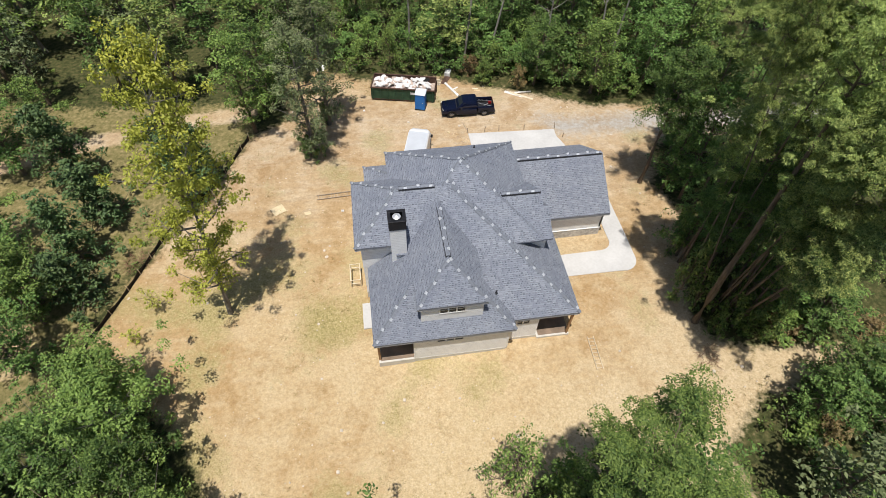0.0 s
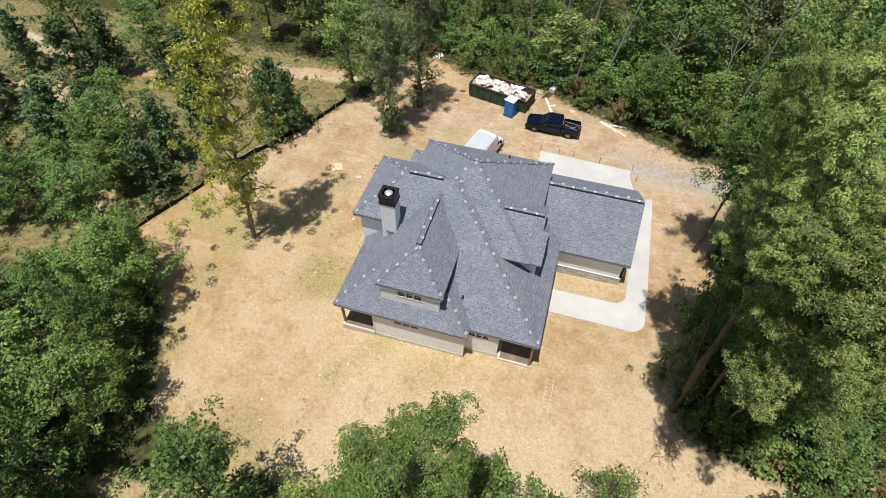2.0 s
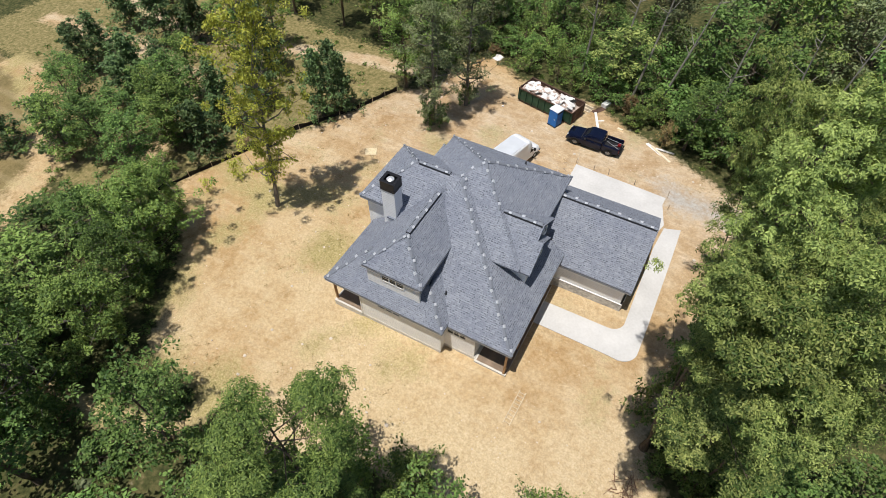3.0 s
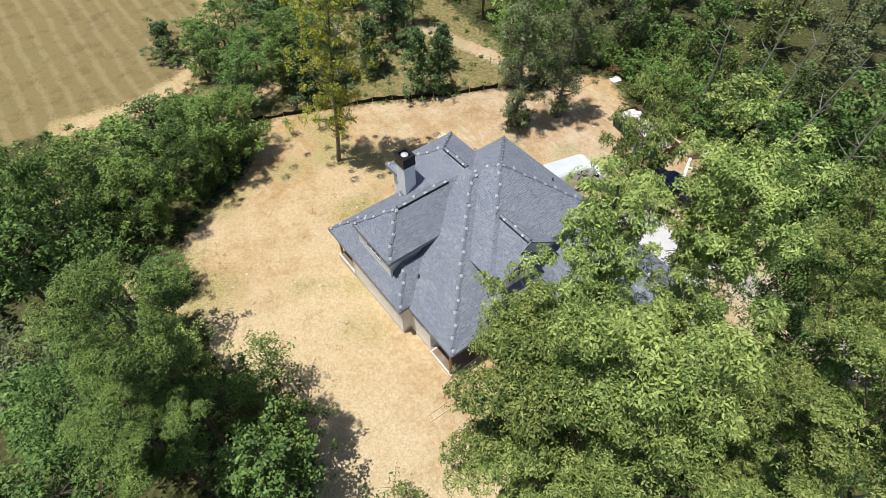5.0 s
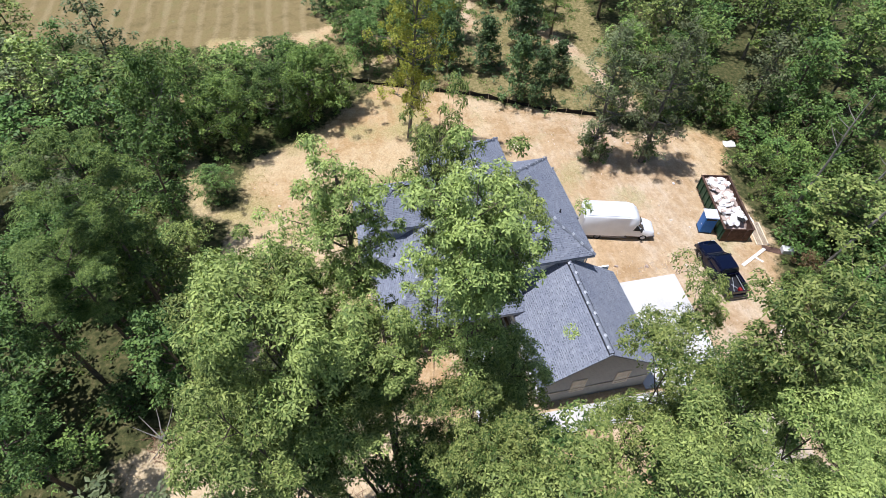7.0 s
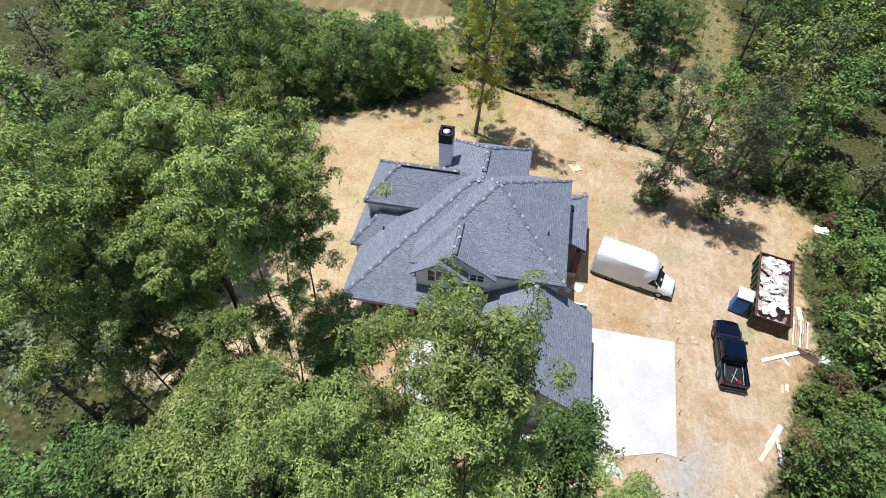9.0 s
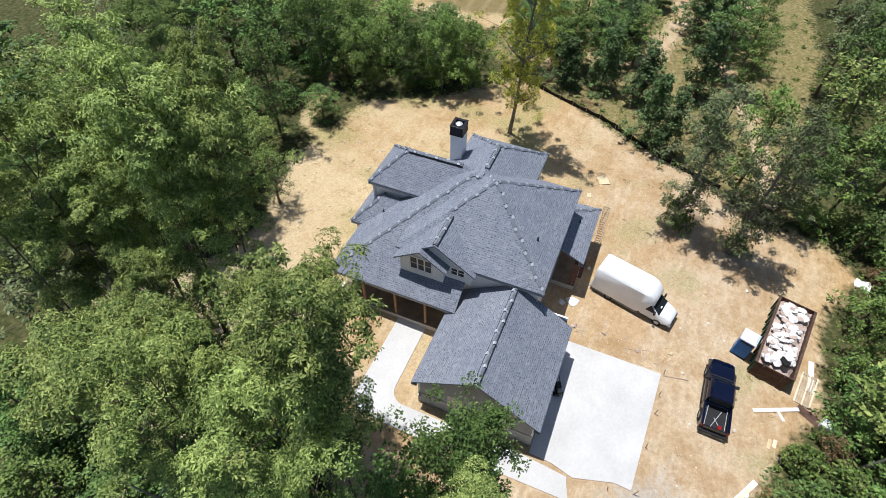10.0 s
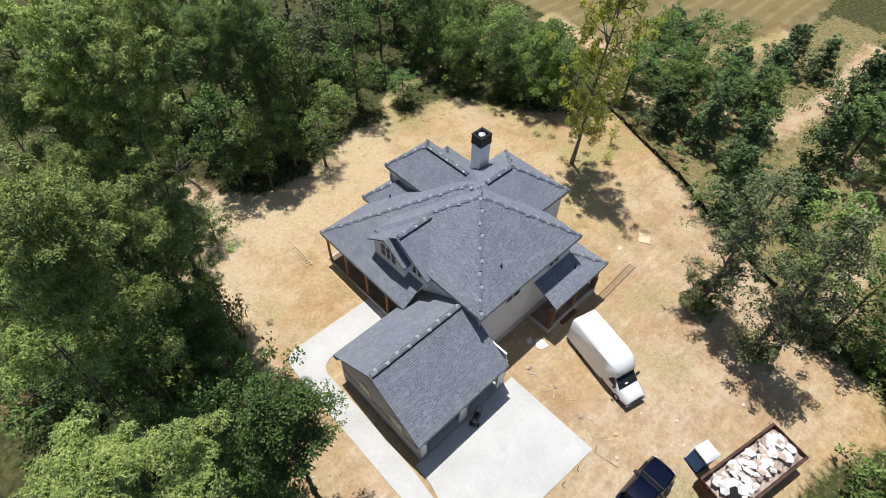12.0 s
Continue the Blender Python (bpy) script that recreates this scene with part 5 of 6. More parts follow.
thicket(-12, 20, 56, 74, 1500, 2.5, 2.5, 5.5, 1.2)
thicket(20, 46, 48, 72, 500, 2.7, 2.5, 6.0, 0.9)
thicket(27, 36, 2, 48, 130, 3.4, 2.0, 5.0, 1.5)
thicket(-28, 22, -6, 16, 160, 3.2, 2.0, 4.5, 1.2)
# undergrowth along the edges
for _ in range(700):
    x, y = rng_f.uniform(-35, 44), rng_f.uniform(-4, 66)
    d = signed(CLEARING, x, y)
    if -5.5 < d < -0.2 and signed(MEADOW, x, y) < 0 and reach(DRIVE, x, y, False) > 2.5 and rng_f.random() < 0.22:
        if -6 < x < 8 and y < 14:
            continue
        put_tree("BUSH", x, y, rng_f.uniform(0.9, 2.8), rng_f.uniform(0.8, 1.7), None, "low leafy undergrowth at the wood's edge", "undergrowth")


# ---------- vehicles ----------
def loft(bm, rings, close=True):
    """Skin through closed rings of equal length."""
    vs = [[bm.verts.new(p) for p in r] for r in rings]
    n = len(vs[0])
    for a, b in zip(vs, vs[1:]):
        for k in range(n):
            bm.faces.new((a[k], a[(k + 1) % n], b[(k + 1) % n], b[k]))
    if close:
        bm.faces.new(vs[0][::-1])
        bm.faces.new(vs[-1])
    bmesh.ops.recalc_face_normals(bm, faces=bm.faces)
    return vs


def section(x, w, z0, z1, top=None, r=0.08):
    """A rounded cross-section at x: half width w at the bottom, top at the roof."""
    t = w if top is None else top
    return [(x, -w + r, z0), (x, -w, z0 + r), (x, -w, z0 + (z1 - z0) * 0.5), (x, -t, z1 - r), (x, -t + r, z1), (x, t - r, z1), (x, t, z1 - r), (x, w, z0 + (z1 - z0) * 0.5), (x, w, z0 + r), (x, w - r, z0)]


def shade_soft(ob, angle=40):
    ob.data.polygons.foreach_set("use_smooth", [True] * len(ob.data.polygons))
    ob.data.set_sharp_from_angle(angle=radians(angle))
    return ob


def wheel(parent, x, y, r, w, rim=None):
    bm = bmesh.new()
    prof = [(0.62 * r, -w / 2), (0.93 * r, -w / 2), (r, -w / 2 + 0.04), (r, w / 2 - 0.04), (0.93 * r, w / 2), (0.62 * r, w / 2)]
    n = 20
    rings = [[(x + p[0] * math.cos(a), y + p[1], r + p[0] * math.sin(a)) for p in prof] for a in (2 * math.pi * k / n for k in range(n))]
    vs = [[bm.verts.new(p) for p in ring] for ring in rings]
    for k in range(n):
        a, b = vs[k], vs[(k + 1) % n]
        for j in range(len(prof) - 1):
            bm.faces.new((a[j], a[j + 1], b[j + 1], b[j]))
        bm.faces.new((a[-1], a[0], b[0], b[-1]))
    bmesh.ops.recalc_face_normals(bm, faces=bm.faces)
    t = shade_soft(part("wheel", bm, M_TYRE, parent, "black rubber tyre"))
    bm = bmesh.new()
    side = 1 if y > 0 else -1
    tube(bm, [(x, y - side * 0.02, r), (x, y + side * (w / 2 - 0.05), r)], [0.61 * r, 0.58 * r], 18)
    for k in range(6):
        a = 2 * math.pi * k / 6
        c, s = math.cos(a), math.sin(a)
        beam(bm, (x + 0.1 * r * c, y + side * (w / 2 - 0.035), r + 0.1 * r * s), (x + 0.56 * r * c, y + side * (w / 2 - 0.035), r + 0.56 * r * s), 0.06, 0.03)
    tube(bm, [(x, y + side * (w / 2 - 0.05), r), (x, y + side * (w / 2 - 0.01), r)], [0.16 * r, 0.13 * r], 12)
    part("rim", bm, rim or M_RIM, t, "grey alloy rim")


def pickup(m):
    t = thing("pickup_truck", m, "dark blue crew cab pickup truck parked on the clay drive", "pickup truck")
    L, W = 5.95, 0.99
    bm = bmesh.new()
    loft(bm, [section(2.97, 0.86, 0.55, 0.98, 0.80, 0.10), section(2.86, 0.95, 0.45, 1.08, 0.84, 0.10), section(2.2, W, 0.42, 1.17, 0.88, 0.09), section(1.35, W, 0.42, 1.22, 0.92, 0.08), section(0.9, W, 0.42, 1.20, 0.95, 0.06),
              section(-0.95, W, 0.42, 1.20, 0.95, 0.06)])
    shade_soft(part("body", bm, M_TRUCK, t))
    # cab
    bm = bmesh.new()
    loft(bm, [section(1.30, 0.93, 1.19, 1.25, 0.90, 0.02), section(0.62, 0.93, 1.19, 1.84, 0.76, 0.06), section(0.3, 0.93, 1.19, 1.90, 0.76, 0.07), section(-0.7, 0.93, 1.19, 1.90, 0.76, 0.07), section(-0.92, 0.93, 1.19, 1.84, 0.76, 0.06), section(-1.02, 0.93, 1.19, 1.25, 0.86, 0.02)])
    shade_soft(part("cab", bm, M_TRUCK, t))
    # glass
    bm = bmesh.new()
    loft(bm, [[(1.26, -0.80, 1.27), (1.26, 0.80, 1.27), (1.24, 0.80, 1.29), (1.24, -0.80, 1.29)], [(0.70, -0.70, 1.80), (0.70, 0.70, 1.80), (0.68, 0.70, 1.82), (0.68, -0.70, 1.82)]])
    part("windshield", bm, M_CARGLASS, t, "dark windshield")
    bm = bmesh.new()
    loft(bm, [[(-1.03, -0.74, 1.30), (-1.03, 0.74, 1.30), (-1.01, 0.74, 1.30), (-1.01, -0.74, 1.30)], [(-0.955, -0.66, 1.76), (-0.955, 0.66, 1.76), (-0.935, 0.66, 1.76), (-0.935, -0.66, 1.76)]])
    part("rear_window", bm, M_CARGLASS, t)
    for s in (1, -1):
        for x0, x1, k0, k1 in ((0.98, 0.20, 0.62, 0.20), (0.12, -0.78, 0.12, -0.74)):
            bm = bmesh.new()
            loft(bm, [[(x0, s * 0.925, 1.27), (x1, s * 0.925, 1.27), (x1, s * 0.905, 1.27), (x0, s * 0.905, 1.27)], [(k0, s * 0.792, 1.77), (k1, s * 0.792, 1.77), (k1, s * 0.772, 1.77), (k0, s * 0.772, 1.77)]])
            part("side_window", bm, M_CARGLASS, t)
        part("mirror", boxed(0.78, 0.98, *sorted((s * 0.96, s * 1.20)), 1.22, 1.42, 0.03), M_TRUCKBLACK, t)
        part("door_handle", boxed(0.18, 0.34, *sorted((s * 0.985, s * 1.01)), 1.05, 1.09), M_TRUCKBLACK, t)
        part("running_board", boxed(-0.95, 1.2, *sorted((s * 0.86, s * 1.04)), 0.38, 0.44), M_TRUCKBLACK, t)
        part("headlight", boxed(2.80, 2.965, *sorted((s * 0.52, s * 0.82)), 0.86, 1.02, 0.02), M_LAMP, t, "clear headlight")
        part("tail_light", boxed(-2.945, -2.90, *sorted((s * 0.82, s * 0.96)), 0.82, 1.16, 0.01), M_RED, t, "red tail light")
        # bed side
        bm = bmesh.new()
        loft(bm, [[(x, s * 0.80, 0.62), (x, s * W, 0.52), (x, s * W, 1.16), (x, s * 0.95, 1.24), (x, s * 0.82, 1.24), (x, s * 0.80, 1.20)] for x in (-1.05, -2.0, -2.90)])
        part("bed_side", bm, M_TRUCK, t)
        # flared arches
        for x in (1.95, -1.85):
            bm = bmesh.new()
            pts = [(x + 0.52 * math.cos(a), 0.42 + 0.52 * math.sin(a)) for a in (math.pi * k / 10 for k in range(11))]
            for p, q in zip(pts, pts[1:]):
                beam(bm, (p[0], s * 1.0, p[1]), (q[0], s * 1.0, q[1]), 0.09, 0.05)
            part("wheel_arch", bm, M_TRUCKBLACK, t)
    part("bed_floor", boxed(-2.88, -1.06, -0.80, 0.80, 0.66, 0.72), M_TRUCKBLACK, t, "black bed liner")
    part("bed_front", boxed(-1.12, -1.055, -0.80, 0.80, 0.72, 1.22), M_TRUCK, t)
    part("tailgate", boxed(-2.96, -2.905, -0.79, 0.79, 0.62, 1.22, 0.015), M_TRUCK, t)
    part("front_bumper", boxed(2.90, 3.06, -0.94, 0.94, 0.42, 0.68, 0.04), M_TRUCKBLACK, t)
    part("rear_bumper", boxed(-3.10, -2.965, -0.94, 0.94, 0.46, 0.64, 0.03), M_TRUCKBLACK, t)
    part("grille", boxed(2.94, 3.0, -0.50, 0.50, 0.72, 1.0, 0.02), M_TRUCKBLACK, t)
    part("chassis", boxed(-2.9, 2.7, -0.62, 0.62, 0.30, 0.52), M_TRUCKBLACK, t)
    part("hood_seam", boxed(1.30, 1.40, -0.84, 0.84, 1.215, 1.235), M_TRUCKBLACK, t)
    # load in the bed: pipes and a red can
    bm = bmesh.new()
    for a, b in (((-1.2, -0.70, 1.0), (-2.85, -0.66, 0.9)), ((-1.2, 0.62, 1.02), (-2.8, 0.70, 0.86)), ((-1.3, -0.35, 0.86), (-2.7, 0.25, 0.80)), ((-1.9, 0.1, 0.82), (-2.75, -0.5, 0.8))):
        tube(bm, [a, b], [0.022, 0.022], 6)
    part("pipe_load", bm, M_STEEL, t)
    part("fuel_can", boxed(-2.8, -2.45, -0.45, -0.2, 0.72, 1.02, 0.04), M_RED, t)
    for x in (1.95, -1.85):
        for y in (0.86, -0.86):
            wheel(t, x, y, 0.45, 0.30)
    return t


def box_van(m):
    t = thing("box_van", m, "white box van with a rounded cab-over roof parked behind the house", "van")
    bm = bmesh.new()
    W = 1.12
    loft(bm, [section(-3.45, W - 0.03, 0.50, 3.02, W - 0.06, 0.10), section(-3.40, W, 0.48, 3.06, W - 0.03, 0.12), section(0.6, W, 0.48, 3.09, W - 0.03, 0.12), section(1.1, W, 0.9, 3.02, W - 0.06, 0.16), section(1.5, W - 0.06, 1.85, 2.80, W - 0.2, 0.2), section(1.75, W - 0.22, 1.95, 2.46, W - 0.45, 0.12)])
    shade_soft(part("box_body", bm, M_VANWHITE, t))
    bm = bmesh.new()
    loft(bm, [section(0.9, 0.98, 0.45, 2.05, 0.88, 0.08), section(1.5, 0.98, 0.45, 2.0, 0.84, 0.08), section(2.35, 0.98, 0.45, 1.28, 0.92, 0.08), section(2.9, 0.97, 0.45, 1.18, 0.86, 0.12), section(3.35, 0.90, 0.48, 1.02, 0.78, 0.14), section(3.45, 0.80, 0.55, 0.90, 0.70, 0.12)])
    shade_soft(part("cab", bm, M_VANWHITE, t))
    bm = bmesh.new()
    loft(bm, [[(2.40, -0.87, 1.28), (2.40, 0.87, 1.28), (2.34, 0.87, 1.24), (2.34, -0.87, 1.24)], [(1.60, -0.77, 1.97), (1.60, 0.77, 1.97), (1.54, 0.77, 1.93), (1.54, -0.77, 1.93)]])
    part("windshield", bm, M_CARGLASS, t, "dark windshield with papers behind it")
    part("roof_skin", boxed(-3.30, 0.62, -0.98, 0.98, 3.093, 3.11, 0.006), M_VANROOF, t, "bare aluminium roof skin")
    part("paper", boxed(2.16, 2.30, -0.25, -0.02, 1.40, 1.47), M_TRIM, t)
    for s in (1, -1):
        bm = bmesh.new()
        loft(bm, [[(2.15, s * 0.995, 1.28), (1.12, s * 0.995, 1.28), (1.12, s * 0.965, 1.28), (2.15, s * 0.965, 1.28)], [(1.58, s * 0.905, 1.90), (1.12, s * 0.915, 1.90), (1.12, s * 0.88, 1.90), (1.58, s * 0.875, 1.90)]])
        part("side_window", bm, M_CARGLASS, t)
        part("mirror", boxed(1.95, 2.1, *sorted((s * 1.02, s * 1.26)), 1.35, 1.68, 0.03), M_TRUCKBLACK, t)
        part("headlight", boxed(3.32, 3.44, *sorted((s * 0.52, s * 0.76)), 0.72, 0.88, 0.02), M_LAMP, t)
        part("tail_light", boxed(-3.475, -3.44, *sorted((s * 0.80, s * 0.95)), 0.75, 0.95), M_RED, t)
        part("skirt", boxed(-3.3, 0.9, *sorted((s * 1.0, s * 1.08)), 0.34, 0.5), M_VANGREY, t)
    part("front_bumper", boxed(3.36, 3.54, -0.92, 0.92, 0.42, 0.62, 0.04), M_VANGREY, t)
    part("rear_bumper", boxed(-3.66, -3.45, -1.0, 1.0, 0.42, 0.52, 0.02), M_VANGREY, t)
    part("rear_door", boxed(-3.485, -3.455, -0.98, 0.98, 0.60, 2.75), M_VANWHITE, t)
    part("grille", boxed(3.40, 3.47, -0.45, 0.45, 0.66, 0.86, 0.02), M_TRUCKBLACK, t)
    part("chassis", boxed(-3.3, 3.2, -0.6, 0.6, 0.28, 0.49), M_TRUCKBLACK, t)
    for x, w in ((2.45, 0.24), (-1.85, 0.42)):
        for y in (0.88, -0.88):
            wheel(t, x, y, 0.37, w, M_VANWHITE if w < 0.3 else M_VANGREY)
    return t


def at(x, y, turn=0.0, z=None):
    return pose(x, y, gz(x, y) if z is None else z, 0, 0, turn)


pickup(at(11.3, 50.4, 178.0))
box_van(at(4.75, 43.15, 75.0))


# ---------- dumpster, toilet and building waste ----------
def dumpster(m):
    t = thing("dumpster", m, "green roll-off dumpster heaped with white drywall and wrap scraps", "dumpster")
    L, W, H = 7.5, 2.7, 1.7
    part("floor", boxed(-L / 2, L / 2, -W / 2, W / 2, 0.16, 0.26), M_RUST, t)
    for s in (1, -1):
        y0, y1 = sorted((s * W / 2, s * (W / 2 - 0.06)))
        part("side_wall", boxed(-L / 2, L / 2, y0, y1, 0.26, H), M_DUMPGREEN, t, "green steel side")
        y0, y1 = sorted((s * (W / 2 - 0.062), s * (W / 2 - 0.07)))
        part("side_liner", boxed(-L / 2 + 0.06, L / 2 - 0.06, y0, y1, 0.27, H - 0.02), M_RUST, t)
        for k in range(9):
            x = -L / 2 + 0.25 + k * (L - 0.5) / 8
            y0, y1 = sorted((s * (W / 2 + 0.003), s * (W / 2 + 0.11)))
            part("rib", boxed(x - 0.05, x + 0.05, y0, y1, 0.2, H - 0.06), M_DUMPGREEN, t)
        y0, y1 = sorted((s * (W / 2 - 0.09), s * (W / 2 + 0.10)))
        part("rim_rail", boxed(-L / 2, L / 2, y0, y1, H + 0.002, H + 0.10, 0.02), M_RUST, t, "rusty top rail")
        y0, y1 = sorted((s * (W / 2 + 0.003), s * (W / 2 + 0.02)))
        part("placard", boxed(0.9 if s < 0 else -2.0, 1.7 if s < 0 else -1.2, s * (W / 2 + 0.003) if s > 0 else y0, y1 if s > 0 else s * (W / 2 + 0.003), 1.05, 1.35), M_TRIM, t, "pale placard")
    for s in (1, -1):
        x0, x1 = sorted((s * L / 2, s * (L / 2 - 0.06)))
        part("end_wall", boxed(x0, x1, -W / 2 + 0.062, W / 2 - 0.062, 0.26, H + 0.08), M_RUST, t, "rusty end gate")
        for y in (-0.75, 0.75):
            x0, x1 = sorted((s * (L / 2 + 0.002), s * (L / 2 + 0.09)))
            part("rib", boxed(x0, x1, y - 0.05, y + 0.05, 0.2, H), M_RUST, t)
    for s in (1, -1):
        part("skid_rail", boxed(-L / 2 + 0.1, L / 2 - 0.1, s * 0.6 - 0.08, s * 0.6 + 0.08, 0.0, 0.158), M_RUST, t)
    rng = random.Random(3)
    # heap below, torn sheets above
    bm = bmesh.new()
    nx, ny = 26, 10
    grid = [[bm.verts.new((-L / 2 + 0.1 + (L - 0.2) * i / nx, -W / 2 + 0.1 + (W - 0.2) * j / ny, 1.28 + 0.35 * math.sin(math.pi * j / ny) + rng.uniform(-0.12, 0.16) - (0.35 if i > nx - 4 else 0))) for j in range(ny + 1)] for i in range(nx + 1)]
    for i in range(nx):
        for j in range(ny):
            bm.faces.new((grid[i][j], grid[i + 1][j], grid[i + 1][j + 1], grid[i][j + 1]))
    part("waste", bm, M_DEBRIS2, t, "mixed building scraps")
    for k in range(95):
        x, y = rng.uniform(-L / 2 + 0.5, L / 2 - 0.75), rng.uniform(-W / 2 + 0.4, W / 2 - 0.4)
        bm = bmesh.new()
        w, l = rng.uniform(0.25, 0.75), rng.uniform(0.35, 1.15)
        pts = [(-w, -l * 0.4, rng.uniform(0, 0.1)), (-w * 0.2, -l * 0.6, rng.uniform(0, 0.12)), (w, -l * 0.3, rng.uniform(0, 0.1)), (w * 0.8, l * 0.5, rng.uniform(0, 0.14)), (0, l * 0.6, rng.uniform(0.02, 0.16)), (-w * 0.9, l * 0.4, rng.uniform(0, 0.1))]
        c = bm.verts.new((0, 0, 0.14))
        vs = [bm.verts.new((p[0] * 0.6, p[1] * 0.6, p[2])) for p in pts]
        lo = [bm.verts.new((p[0] * 0.6, p[1] * 0.6, p[2] - 0.05)) for p in pts]
        for i in range(6):
            bm.faces.new((vs[i], vs[(i + 1) % 6], c))
            bm.faces.new((lo[i], lo[(i + 1) % 6], vs[(i + 1) % 6], vs[i]))
        z = 1.44 + 0.35 * math.cos(math.pi * y / W) + rng.uniform(-0.03, 0.14)
        bmesh.ops.transform(bm, matrix=pose(x, y, z, rng.uniform(-22, 22), rng.uniform(-22, 22), rng.uniform(0, 360)), verts=bm.verts)
        part("scrap", bm, M_DEBRIS if rng.random() < 0.74 else (M_DEBRIS2 if rng.random() < 0.85 else M_SILT), t)
    return t


dumpster(at(4.4, 54.75, -13.0))


def portable_toilet(m):
    t = thing("portable_toilet", m, "blue plastic portable toilet with a pale roof beside the dumpster", "portable toilet")
    part("skid", boxed(-0.6, 0.6, -0.6, 0.6, 0.0, 0.12), M_TRUCKBLACK, t)
    part("cabin", boxed(-0.56, 0.56, -0.56, 0.56, 0.122, 2.12, 0.03), M_POTTY, t)
    bm = bmesh.new()
    loft(bm, [[(-0.63, -0.63, 2.122), (0.63, -0.63, 2.122), (0.63, 0.63, 2.122), (-0.63, 0.63, 2.122)], [(-0.60, -0.60, 2.20), (0.60, -0.60, 2.20), (0.60, 0.60, 2.20), (-0.60, 0.60, 2.20)], [(-0.30, -0.42, 2.34), (0.30, -0.42, 2.34), (0.30, 0.42, 2.34), (-0.30, 0.42, 2.34)]])
    part("roof", bm, M_POTTYROOF, t, "pale translucent roof")
    d = part("door", boxed(-0.40, 0.40, -0.59, -0.562, 0.16, 1.98, 0.01), M_POTTY, t)
    part("door_latch", boxed(0.26, 0.36, -0.61, -0.592, 1.02, 1.10), M_TRIM, d)
    for s in (1, -1):
        for k in range(4):
            y = -0.42 + k * 0.28
            part("rib", boxed(*sorted((s * 0.562, s * 0.585)), y - 0.04, y + 0.04, 0.2, 1.7), M_POTTY, t)
        part("vent_grille", boxed(*sorted((s * 0.562, s * 0.58)), -0.45, 0.45, 1.78, 1.98), M_TRUCKBLACK, t)
    return t


portable_toilet(at(6.05, 51.95, -18.0))


def board(a, b, w=0.24, h=0.05, mat=None, label="long fresh board lying on the clay", lift=0.0, group="loose boards"):
    (ax, ay), (bx, by) = a, b
    L = math.hypot(bx - ax, by - ay)
    m = pose(ax, ay, gz(ax, ay) + lift, 0, 0, math.degrees(math.atan2(by - ay, bx - ax)))
    bm = boxed(0, L, -w / 2, w / 2, 0.0, h, 0.006)
    ob = obj("board", bm, mat or M_WOOD)
    ob.matrix_basis = m
    return tagged(ob, label, "board", group)


M_PALEWOOD = plain("sun-bleached board", (0.72, 0.62, 0.46), 0.85, 0, 0.12, 2.0)
board((12.7, 54.75), (18.3, 53.55), 0.26, 0.05, M_PALEWOOD)
board((12.8, 54.4), (18.2, 53.2), 0.24, 0.05, M_WOOD)
board((14.0, 55.0), (18.9, 53.9), 0.24, 0.05, M_PALEWOOD)
board((16.4, 53.5), (19.75, 51.3), 0.38, 0.05, M_DEBRIS, "white trim board lying across other boards", lift=0.056)
board((17.0, 53.2), (19.4, 51.5), 0.26, 0.05, M_PALEWOOD, lift=0.112)
board((17.5, 52.95), (19.5, 52.95), 0.22, 0.05, M_DEBRIS, "short white trim board lying on the clay", lift=0.168)
board((10.95, 53.15), (9.55, 56.3), 0.30, 0.05, M_DEBRIS, "white trim board lying on the clay")
board((10.3, 54.9), (10.95, 55.3), 0.20, 0.05, M_DEBRIS, "short white trim board lying on the clay")
board((4.7, 57.35), (8.0, 57.2), 0.42, 0.05, M_DEBRIS, "wide white trim board lying beside the dumpster")


def pallet(m):
    t = thing("pallet", m, "weathered wooden slat pallet leaning by the dumpster", "pallet")
    for k in range(7):
        part("slat", boxed(-1.5, 1.5, -0.6 + k * 0.18, -0.6 + k * 0.18 + 0.11, 0.10, 0.125), M_WOODOLD if k % 3 else M_PALEWOOD, t)
    for x in (-1.4, 0.0, 1.4):
        part("runner", boxed(x - 0.045, x + 0.045, -0.6, 0.6, 0.0, 0.098), M_WOODOLD, t)
    return t


pallet(at(7.6, 56.85, -14.0))
ob = tagged(obj("cooler", boxed(-0.5, 0.5, -0.35, 0.35, 0, 0.5, 0.05), M_TRIM), "white scuffed chest lying among weeds", "chest")
ob.matrix_basis = at(10.2, 58.2, 70)
ob = tagged(obj("steel_sheet", boxed(-0.9, 0.9, -0.35, 0.35, 0, 0.04), M_RUST), "rusty steel sheet lying on the ground", "sheet")
ob.matrix_basis = at(9.75, 57.0, 60)
ob = tagged(obj("plywood_sheet", boxed(-0.62, 0.62, -0.55, 0.55, 0, 0.03, 0.004), M_OSB), "pale plywood offcut lying on the clay", "plywood")
ob.matrix_basis = at(-9.75, 37.65, 28)
ob = tagged(obj("plywood_sheet", boxed(-0.3, 0.3, -0.2, 0.2, 0, 0.03), M_OSB), "small pale plywood scrap on the clay", "plywood")
ob.matrix_basis = at(-6.9, 36.8, 12)


